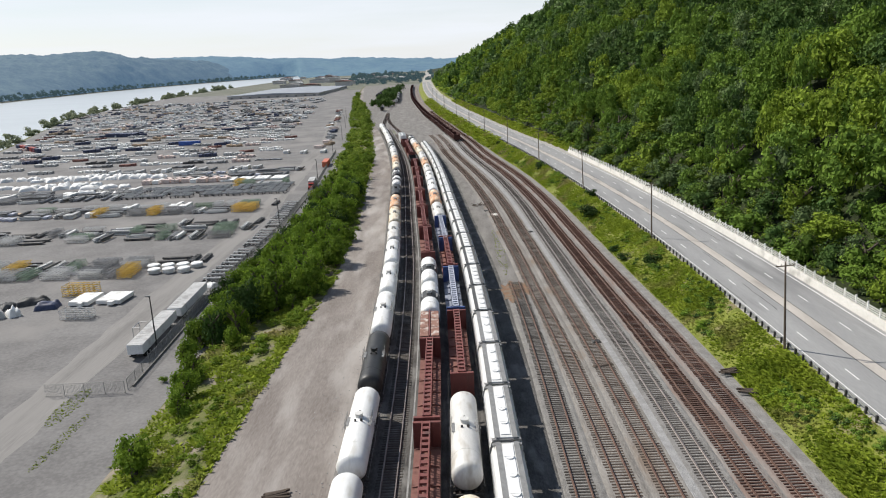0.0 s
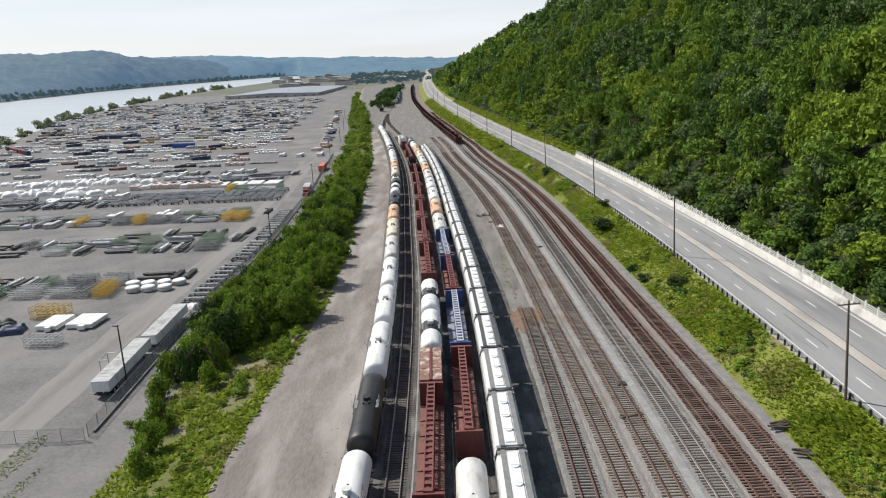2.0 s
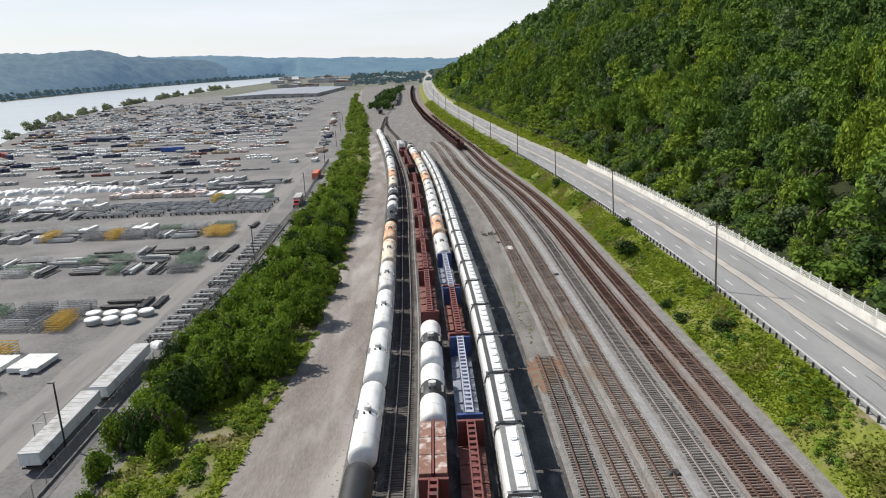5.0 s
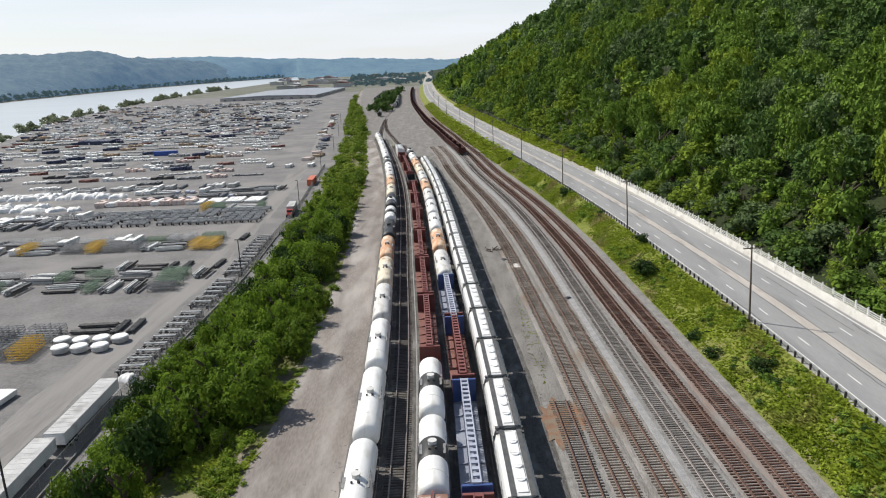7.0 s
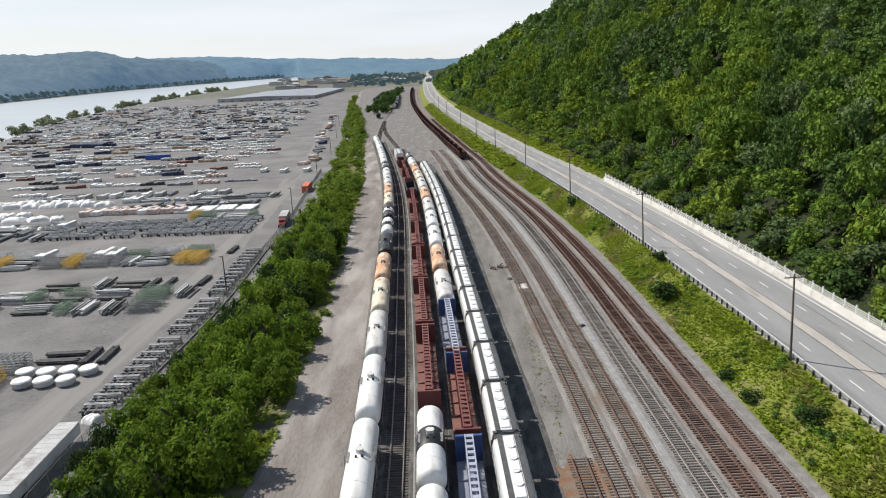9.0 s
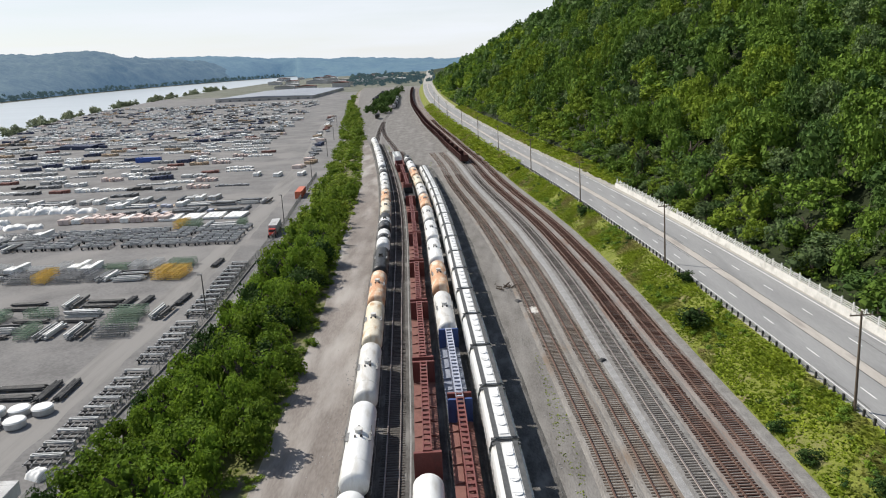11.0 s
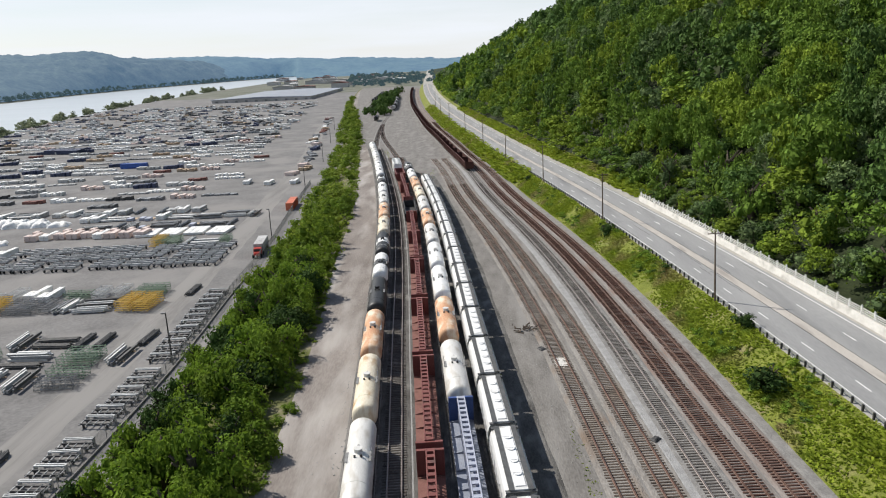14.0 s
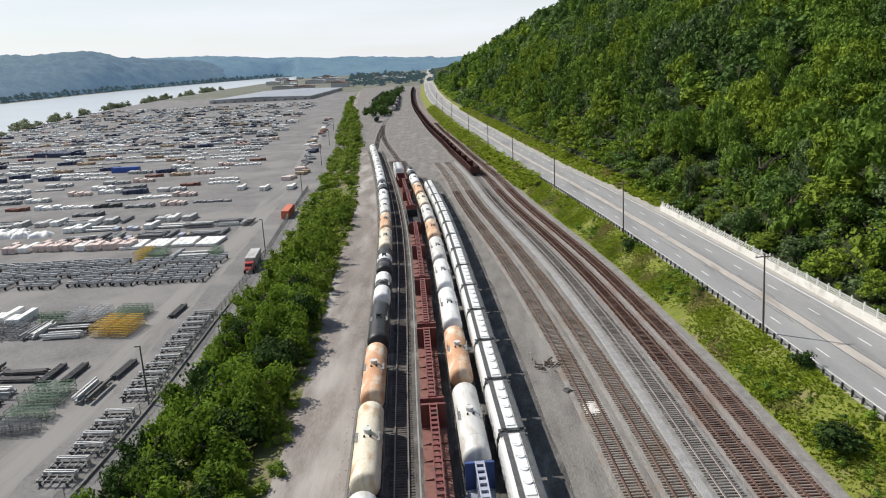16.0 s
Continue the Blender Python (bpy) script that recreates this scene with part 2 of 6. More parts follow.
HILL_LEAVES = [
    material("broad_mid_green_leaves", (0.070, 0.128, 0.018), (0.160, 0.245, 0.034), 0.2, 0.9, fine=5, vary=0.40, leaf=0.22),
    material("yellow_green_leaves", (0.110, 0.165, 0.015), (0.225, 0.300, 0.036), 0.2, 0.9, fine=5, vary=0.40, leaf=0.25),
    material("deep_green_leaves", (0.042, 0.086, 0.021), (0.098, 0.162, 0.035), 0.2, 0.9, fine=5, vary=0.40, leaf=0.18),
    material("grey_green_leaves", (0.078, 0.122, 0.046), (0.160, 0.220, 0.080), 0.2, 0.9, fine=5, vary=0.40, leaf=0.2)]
# Distance haze is put into these paler, greyer leaf colours.
M_LEAF_SHORE = material("hazed_shore_leaves", (0.165, 0.200, 0.120), (0.310, 0.340, 0.220), 0.06, 0.95, fine=5, vary=0.3, leaf=0.42)
M_WALK_DARK = material("dark_walkway_grating", (0.060, 0.062, 0.064), (0.115, 0.117, 0.118), 1.5, 0.8)
M_LEAF_NEAR = material("bright_leaves", (0.088, 0.156, 0.016), (0.222, 0.312, 0.034), 0.16, 0.9, fine=6, vary=0.45, leaf=0.38, stain=(0.28, 0.35, 0.05), stain_scale=0.12, stain_at=0.58)
M_LEAF_DARK = material("dark_leaves", (0.024, 0.055, 0.012), (0.062, 0.105, 0.022), 0.25, 0.9, vary=0.45, leaf=0.2)
M_GRASS = material("grass_blades", (0.155, 0.215, 0.018), (0.300, 0.360, 0.038), 0.22, 0.9, fine=5, vary=0.3, leaf=0.3, stain=(0.31, 0.27, 0.11), stain_scale=0.10, stain_at=0.60)
M_BARK = material("tree_bark", (0.05, 0.04, 0.03), (0.11, 0.09, 0.07), 3.0, 0.95, 0.4)
M_DEADWOOD = material("dead_wood", (0.06, 0.05, 0.04), (0.14, 0.11, 0.09), 2.0, 0.95)
M_RUST_SOIL = material("rust_stained_soil", (0.15, 0.095, 0.07), (0.27, 0.15, 0.09), 0.9, 0.95, 0.5, fine=8, stain=(0.20, 0.16, 0.12), stain_scale=0.8, stain_at=0.5)
# Airlight over the far woods and hills is put in as a faint blue glow.
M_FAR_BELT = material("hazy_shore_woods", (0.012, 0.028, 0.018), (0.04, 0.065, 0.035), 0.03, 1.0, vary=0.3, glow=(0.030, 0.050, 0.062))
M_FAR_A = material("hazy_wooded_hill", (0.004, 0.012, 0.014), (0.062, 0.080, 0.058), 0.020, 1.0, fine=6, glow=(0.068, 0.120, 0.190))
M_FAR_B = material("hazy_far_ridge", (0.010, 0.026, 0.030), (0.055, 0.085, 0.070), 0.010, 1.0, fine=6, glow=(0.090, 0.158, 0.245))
M_FAR_TOWN = material("far_building_walls", (0.35, 0.34, 0.33), (0.55, 0.53, 0.51), 0.05, 0.9, vary=0.3)


# ---- mesh helpers ----
def part(name, bm, mat, parent=None, label=""):
    me = bpy.data.meshes.new(name)
    bm.to_mesh(me)
    bm.free()
    me.materials.append(mat)
    ob = new(name, me)
    if parent:
        ob.parent = parent
    if label:
        ob["label"] = label
    return ob


def empty(name, label, category, group=""):
    ob = new(name)
    ob.empty_display_size = 0.3
    return tagged(ob, label, category, group)


def box(bm, x0, x1, y0, y1, z0, z1, bevel=0.0):
    r = bmesh.ops.create_cube(bm, size=1.0, matrix=Matrix.LocRotScale(((x0 + x1) / 2, (y0 + y1) / 2, (z0 + z1) / 2), None, (x1 - x0, y1 - y0, z1 - z0)))
    if bevel:
        edges = list({e for v in r["verts"] for e in v.link_edges})
        bmesh.ops.bevel(bm, geom=edges, offset=bevel, segments=1, affect="EDGES")
    return bm


def rod(bm, a, b, r=0.05, sides=6, r2=None):
    a, b = Vector(a), Vector(b)
    q = (b - a).to_track_quat("Z", "Y")
    bmesh.ops.create_cone(bm, cap_ends=True, segments=sides, radius1=r, radius2=r if r2 is None else r2, depth=(b - a).length, matrix=Matrix.LocRotScale((a + b) / 2, q, None))
    return bm


def lathe(bm, profile, sides=20):
    """A surface turned about the y axis from rows of (y, radius), centred at height 0."""
    rings = []
    for y, r in profile:
        rings.append([bm.verts.new((r * math.sin(2 * math.pi * k / sides), y, r * math.cos(2 * math.pi * k / sides))) for k in range(sides)])
    for a, b in zip(rings, rings[1:]):
        for k in range(sides):
            bm.faces.new((a[k], a[(k + 1) % sides], b[(k + 1) % sides], b[k]))
    bm.faces.new(rings[0][::-1])
    bm.faces.new(rings[-1])
    for f in bm.faces:
        f.smooth = True
    return bm


def ribbed(bm, x, ys, half, z0, z1, depth):
    """One sheet in the plane at x, folded out by depth over each rib, from y to y."""
    line = []
    for y in ys:
        line += [(x, y - half), (x + depth, y - half), (x + depth, y + half), (x, y + half)]
    low, high = [[bm.verts.new((px, py, z)) for px, py in line] for z in (z0, z1)]
    for i in range(len(line) - 1):
        bm.faces.new((low[i], low[i + 1], high[i + 1], high[i]))
    for i in range(0, len(line), 4):
        bm.faces.new(high[i:i + 4])
        bm.faces.new(low[i:i + 4][::-1])
    return bm


def prism(bm, section, y0, y1):
    """A closed section of (x, z) drawn along y."""
    a = [bm.verts.new((x, y0, z)) for x, z in section]
    b = [bm.verts.new((x, y1, z)) for x, z in section]
    k = len(section)
    for i in range(k):
        bm.faces.new((a[i], b[i], b[(i + 1) % k], a[(i + 1) % k]))
    bm.faces.new(a)
    bm.faces.new(b[::-1])
    bmesh.ops.recalc_face_normals(bm, faces=bm.faces[:])
    return bm


def array_mesh(name, verts, quads, mats, index=None, smooth=False):
    """A mesh from numpy arrays of vertices and quads."""
    me = bpy.data.meshes.new(name)
    n = len(quads)
    me.vertices.add(len(verts))
    me.vertices.foreach_set("co", np.asarray(verts, dtype=np.float32).ravel())
    me.loops.add(n * 4)
    me.loops.foreach_set("vertex_index", np.asarray(quads, dtype=np.int32).ravel())
    me.polygons.add(n)
    me.polygons.foreach_set("loop_start", np.arange(0, n * 4, 4, dtype=np.int32))
    me.polygons.foreach_set("loop_total", np.full(n, 4, dtype=np.int32))
    for m in mats:
        me.materials.append(m)
    if index is not None:
        me.polygons.foreach_set("material_index", np.asarray(index, dtype=np.int32))
    me.polygons.foreach_set("use_smooth", np.full(n, smooth))
    me.update(calc_edges=True)
    return me


def curve(*pts):
    """A smooth x(y) through points of (y, x)."""
    ys, xs = np.array([p[0] for p in pts], float), np.array([p[1] for p in pts], float)
    m = np.gradient(xs, ys)

    def at(y):
        y = np.asarray(y, float)
        i = np.clip(np.searchsorted(ys, y) - 1, 0, len(ys) - 2)
        h = ys[i + 1] - ys[i]
        t = (y - ys[i]) / h
        s = np.clip(t, 0, 1)
        v = (2 * s**3 - 3 * s**2 + 1) * xs[i] + (s**3 - 2 * s**2 + s) * h * m[i] + (3 * s**2 - 2 * s**3) * xs[i + 1] + (s**3 - s**2) * h * m[i + 1]
        return v + np.where(t < 0, t * h * m[i], 0) + np.where(t > 1, (t - 1) * h * m[i + 1], 0)
    return at


# ---- the plan: lines along the valley, x by y ----
SIDING = curve((-60, 8.4), (60, 8.1), (95, 7.7), (120, 7.0), (150, 5.7), (175, 4.2), (200, 2.6), (225, 1.1), (255, -0.9), (300, -4.6), (345, -9.4), (400, -16.2), (450, -23.0), (560, -40), (800, -72), (1400, -140))
MAIN = curve((-60, 32.0), (60, 31.6), (100, 30.9), (130, 29.7), (175, 28.0), (205, 26.9), (244, 24.3), (334, 14.0), (380, 9.8), (440, 2.6), (475, -1.2), (560, -11.2), (655, -20.4), (800, -32.8), (1000, -45), (1200, -54), (1400, -60), (2200, -80))
GUARD = curve((-60, 45.8), (88, 45.4), (120, 45.1), (148, 44.4), (208, 41.0), (268, 35.6), (327, 28.8), (383, 21.2), (438, 14.6), (503, 7.6), (584, -1.2), (778, -18.5), (1017, -33), (1282, -44), (2200, -70))
BANK_FOOT = curve((-60, -46), (105, -46.6), (150, -48.3), (212, -47.8), (250, -49.6), (288, -51), (333, -54.6), (381, -58.4), (460, -64.5), (555, -76), (720, -97), (1092, -140), (2200, -220))
PAD_EDGE = curve((-60, -23.5), (70, -22.9), (106, -21.7), (133, -20.4), (169, -21.3), (209, -23.0), (238, -25.5), (269, -27.6), (304, -29.6), (368, -36), (447, -44.5), (555, -56.5), (640, -68.6), (765, -85), (840, -97), (1092, -128), (2200, -200))
SHORE = curve((-60, -190), (300, -245), (545, -330), (672, -379), (820, -430), (1073, -487), (1367, -530), (1802, -575), (2300, -600), (4800, -560))
FAR_SHORE = curve((-60, -960), (1500, -990), (1800, -1030), (2500, -1090), (3460, -1010), (4270, -875), (4800, -780))
YARD_Z, ROAD_Z, WATER_Z = -5.5, 3.5, -9.0


def wall_line(y):
    return GUARD(y) + 14.6 + np.clip((np.asarray(y, float) - 160) / 130, 0, 1) * 1.4


def stations(y):
    """Places across the valley at y: rows of x, height and the ground that begins there."""
    s, m, g, w = float(SIDING(y)), float(MAIN(y)), float(GUARD(y)), float(wall_line(y))
    f, p, r, o = float(BANK_FOOT(y)), float(PAD_EDGE(y)), float(SHORE(y)), float(FAR_SHORE(y))
    rows = [(-4800, 12, 7), (o - 400, 6, 7), (o - 40, -4, 7), (o, WATER_Z + 0.3, 1), (o + 25, -14, 1), (r - 14, -14, 1), (r, WATER_Z + 0.4, 1), (r + 10, YARD_Z, 0)]
    rows += [(r + 10 + (f - 1 - r - 10) * k / 8, YARD_Z, 0) for k in range(1, 8)]
    rows += [(f - 1, YARD_Z, 0), (f + 7.5, YARD_Z + 0.35, 1), (f + (p - f) * 0.5, -2.9, 1), (p - 2.5, -0.45, 1), (p, 0.0, 2), (p + (s - 17.6 - p) * 0.5, 0.04, 2), (s - 17.6, 0.0, 3)]
    rows += [(s - 9.0, 0.0, 3), (s + 2, 0.0, 3), (s + 7 + 0 * m, 0.0, 3), (m - 8, 0.0, 3), (m + 7.0, 0.0, 4)]
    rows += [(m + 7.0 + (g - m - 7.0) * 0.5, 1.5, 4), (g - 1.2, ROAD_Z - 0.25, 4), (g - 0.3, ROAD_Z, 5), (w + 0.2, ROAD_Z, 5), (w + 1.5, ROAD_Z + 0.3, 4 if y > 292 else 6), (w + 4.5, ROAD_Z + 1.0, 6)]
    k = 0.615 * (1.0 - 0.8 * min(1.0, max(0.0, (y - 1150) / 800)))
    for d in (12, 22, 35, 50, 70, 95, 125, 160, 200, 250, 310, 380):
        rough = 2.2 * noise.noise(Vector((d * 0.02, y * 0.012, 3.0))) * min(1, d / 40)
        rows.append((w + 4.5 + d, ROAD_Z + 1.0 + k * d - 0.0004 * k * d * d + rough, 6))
    rows.append((4800, rows[-1][1], 6))
    xs = [q[0] for q in rows]
    for i in range(1, len(xs)):
        xs[i] = max(xs[i], xs[i - 1] + 0.05)
    return xs, [q[1] for q in rows], [q[2] for q in rows]


def ground_z(x, y):
    xs, zs, _ = stations(y)
    return float(np.interp(x, xs, zs))


def build_ground():
    ys = list(range(-90, 500, 5)) + list(range(500, 1500, 20)) + list(range(1500, 4901, 100))
    verts, quads, index, kind_rows = [], [], [], []
    for y in ys:
        xs, zs, kinds = stations(y)
        kind_rows.append(kinds)
        verts += [(x, y, z) for x, z in zip(xs, zs)]
    k = len(xs)
    for j in range(len(ys) - 1):
        for i in range(k - 1):
            a = j * k + i
            quads.append((a, a + 1, a + k + 1, a + k))
            kind = kind_rows[j][i]
            index.append(7 if ys[j] > 1400 and kind in (0, 1, 2, 3, 4) else kind)
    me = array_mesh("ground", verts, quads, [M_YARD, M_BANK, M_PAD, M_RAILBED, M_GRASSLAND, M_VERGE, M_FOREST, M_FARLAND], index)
    tagged(new("ground", me), "valley floor of grey yard, dirt, ballast and grass below a wooded slope", "ground", kind="structure")


build_ground()


# ---- river, road, walls, railings ----
def sweep(name, line, ys, section, mat, closed=False):
    """A section of (dx, z) drawn along a line of the plan; heights are absolute."""
    verts, quads, k = [], [], len(section)
    for y in ys:
        x = float(line(y))
        verts += [(x + dx, y, z) for dx, z in section]
    for j in range(len(ys) - 1):
        for i in range(k if closed else k - 1):
            a, b = j * k + i, j * k + (i + 1) % k
            quads.append((a, a + k, b + k, b))
    return array_mesh(name, verts, quads, [mat])


def steps(a, b, d):
    return [a + (b - a) * i / max(1, round((b - a) / d)) for i in range(max(1, round((b - a) / d)) + 1)]


def build_river():
    ys = steps(-80, 4850, 60)
    verts, quads = [], []
    for y in ys:
        a, b = float(FAR_SHORE(y)) - 6, float(SHORE(y)) + 4
        verts += [(a + (b - a) * i / 8, y, WATER_Z) for i in range(9)]
    for j in range(len(ys) - 1):
        quads += [(j * 9 + i, j * 9 + i + 1, j * 9 + i + 10, j * 9 + i + 9) for i in range(8)]
    tagged(new("water", array_mesh("water", verts, quads, [M_WATER])), "broad pale grey river with a calm surface", "river", kind="structure")


def build_road():
    far = steps(-80, 700, 5) + steps(720, 1380, 20)
    road = new("road", sweep("road", GUARD, far, [(0.5, ROAD_Z - 0.2), (0.5, ROAD_Z + 0.05), (7.0, ROAD_Z + 0.12), (14.3, ROAD_Z + 0.05), (14.3, ROAD_Z - 0.2)], M_ROAD))
    tagged(road, "worn grey four-lane asphalt road along the foot of the slope", "road", kind="structure")
    for name, x0, x1, mat in (("median_strip", 6.0, 7.6, M_MEDIAN), ("tar_joint", 5.88, 5.97, M_DARK), ("tar_joint", 7.63, 7.70, M_DARK), ("edge_line", 13.55, 13.7, M_PAINT), ("edge_line", 0.95, 1.07, M_PAINT)):
        h = [ROAD_Z + 0.05 + 0.07 * (1 - abs(x - 7) / 6.8) + 0.012 for x in (x0, x1)]
        ob = new(name, sweep(name, GUARD, far, [(x0, h[0] - 0.01), (x0, h[0]), (x1, h[1]), (x1, h[1] - 0.01)], mat))
        ob.parent = road
    bm = bmesh.new()
    box(bm, -0.075, 0.075, -1.5, 1.5, 0, 0.012)
    dash = part("lane_dash", bm, M_PAINT, road)
    first = True
    for off, y0 in ((3.35, 68.2), (10.4, 71.0)):
        for i in range(-9, 42):
            y = y0 + i * 12.0
            x = float(GUARD(y)) + off
            a = -math.degrees(math.atan2(float(GUARD(y + 1) - GUARD(y - 1)), 2))
            m = pose(x, y, ROAD_Z + 0.05 + 0.07 * (1 - abs(off - 7) / 6.8) + 0.004, 0, 0, a)
            if first:
                dash.matrix_basis, first = m, False
            else:
                copy_thing(dash, m)
    # tar seams across and along the lanes
    rng = random.Random(5)
    for i in range(26):
        y, off = rng.uniform(40, 330), rng.choice([1.4, 4.6, 5.4, 8.2, 11.6, 12.9])
        n = rng.uniform(4, 14)
        bm = bmesh.new()
        pts = [(float(GUARD(y + n * k / 6)) + off + rng.uniform(-0.12, 0.12), y + n * k / 6) for k in range(7)]
        z = ROAD_Z + 0.05 + 0.07 * (1 - abs(off - 7) / 6.8) + 0.006
        for (xa, ya), (xb, yb) in zip(pts, pts[1:]):
            bm.faces.new([bm.verts.new(v) for v in ((xa - 0.05, ya, z), (xa + 0.05, ya, z), (xb + 0.05, yb, z), (xb - 0.05, yb, z))])
        part("tar_seam", bm, M_DARK, road)


def build_wall():
    ys = steps(-80, 290, 5)
    wall = new("retaining_wall", sweep("retaining_wall", wall_line, ys, [(-0.15, ROAD_Z - 0.2), (-0.05, ROAD_Z + 1.25), (0.35, ROAD_Z + 1.25), (0.45, ROAD_Z - 0.4)], M_CONCRETE, True))
    tagged(wall, "long pale concrete barrier wall beside the road", "wall", kind="structure")
    bm = bmesh.new()
    box(bm, -0.15, 0.45, 290, 290.3, ROAD_Z - 0.3, ROAD_Z + 1.3, 0.04)
    for v in bm.verts:
        v.co.x += float(wall_line(290))
    part("end_block", bm, M_CONCRETE, wall)
    fence = empty("wall_railing", "white metal railing with tall posts on the concrete wall", "railing")
    for z in (1.55, 1.85, 2.15):
        ob = new("rail", sweep("rail", wall_line, ys, [(0.10, ROAD_Z + z - 0.045), (0.10, ROAD_Z + z + 0.045), (0.18, ROAD_Z + z + 0.045), (0.18, ROAD_Z + z - 0.045)], M_WHITE_RAIL, True))
        ob.parent = fence
    bm = bmesh.new()
    box(bm, 0.04, 0.24, -0.10, 0.10, 1.25, 2.6, 0.02)
    post = part("post", bm, M_WHITE_RAIL, fence)
    for i, y in enumerate(steps(20, 289, 3.0)):
        m = pose(float(wall_line(y)), y, ROAD_Z)
        if i == 0:
            post.matrix_basis = m
        else:
            copy_thing(post, m)


def build_guardrail():
    rail = empty("guardrail", "grey steel guardrail on dark posts along the road edge", "guardrail")
    ys = steps(-60, 700, 4)
    ob = new("beam", sweep("beam", GUARD, ys, [(-0.05, ROAD_Z + 0.42), (0.0, ROAD_Z + 0.5), (-0.05, ROAD_Z + 0.58), (0.0, ROAD_Z + 0.68), (-0.05, ROAD_Z + 0.75), (-0.09, ROAD_Z + 0.75), (-0.09, ROAD_Z + 0.42)], M_GALV, True))
    ob.parent = rail
    bm = bmesh.new()
    box(bm, -0.30, -0.09, -0.12, 0.12, -0.5, 0.80, 0.02)
    post = part("post", bm, M_DARK, rail)
    for i, y in enumerate(steps(30, 420, 1.95)):
        m = pose(float(GUARD(y)), y, ROAD_Z)
        if i == 0:
            post.matrix_basis = m
        else:
            copy_thing(post, m)


build_river()
build_road()
build_wall()
build_guardrail()


# ---- railway ----
def heading(line, y):
    return -math.degrees(math.atan2(float(line(y + 2) - line(y - 2)), 4))


def offset(line, d):
    return lambda y: line(y) + d


TRACKS = {
    "bypass": (offset(SIDING, -15.2), -60, 470, M_BALLAST_DARK, M_TIE, M_RAIL, "siding under the long tank car train"),
    "open": (offset(SIDING, -11.8), -60, 470, M_BALLAST_DARK, M_TIE, M_RAIL_WORN, "empty siding of dark ties in grey ballast"),
    "flat": (offset(SIDING, -8.0), -60, 430, M_BALLAST_DARK, M_TIE, M_RAIL, "siding under the flatcars"),
    "tank": (offset(SIDING, -4.0), -60, 430, M_BALLAST_DARK, M_TIE, M_RAIL, "siding under the mixed tank cars"),
    "hopper": (SIDING, -60, 380, M_BALLAST_DARK, M_TIE, M_RAIL, "siding under the covered hoppers"),
    "stub": (curve((-60, 15.4), (60, 15.1), (103, 15.0), (131, 14.4), (150, 13.6)), -60, 132, M_BALLAST, M_TIE, M_RAIL, "short grey stub track ending in rusty soil"),
    "tan_a": (lambda y: MAIN(y) - 12.25 - np.clip((np.asarray(y, float) - 150) / 100, 0, 1) * 1.4, -60, 420, M_BALLAST_TAN, M_TIE_TAN, M_RAIL, "weathered tan track half buried in dirt"),
    "tan_b": (lambda y: MAIN(y) - 8.15 - np.clip((np.asarray(y, float) - 160) / 100, 0, 1) * 1.2, -60, 420, M_BALLAST_TAN, M_TIE_TAN, M_RAIL, "weathered brown track half buried in dirt"),
    "grey": (offset(MAIN, -3.7), -60, 1300, M_BALLAST, M_TIE, M_RAIL_WORN, "main track of grey ties in grey ballast"),
    "red_a": (MAIN, -60, 1300, M_BALLAST_RED, M_TIE_RED, M_RAIL, "main track of rust-stained ties"),
    "ladder": (curve((455, -38.5), (560, -46), (655, -50.5), (778, -53), (980, -64), (1440, -88)), 455, 1100, M_BALLAST, M_TIE, M_RAIL, "dark lead track past the end of the sidings"),
    "lead": (curve((405, -21.5), (450, -28.5), (520, -39.5), (600, -47.5), (640, -50)), 405, 620, M_BALLAST, M_TIE, M_RAIL, "dark lead track joining the sidings"),
    "red_b": (offset(MAIN, 3.9), -60, 1300, M_BALLAST_RED, M_TIE_RED, M_RAIL, "outer main track of rust-stained ties"),
}
bm = bmesh.new()
box(bm, -1.3, 1.3, -0.10, 0.10, 0.02, 0.19, 0.012)
TIE_MESH = {}
for m_tie in (M_TIE, M_TIE_RED, M_TIE_TAN):
    me = bpy.data.meshes.new("tie")
    bm.to_mesh(me)
    me.materials.append(m_tie)
    TIE_MESH[m_tie.name] = me
bm.free()
BAR = np.array([(sx * 1.3, sy * 0.10, z) for z in (0.02, 0.19) for sy in (-1, 1) for sx in (-1, 1)])
BAR_Q = np.array([(4, 5, 7, 6), (0, 1, 5, 4), (2, 6, 7, 3), (0, 4, 6, 2), (1, 3, 7, 5)])


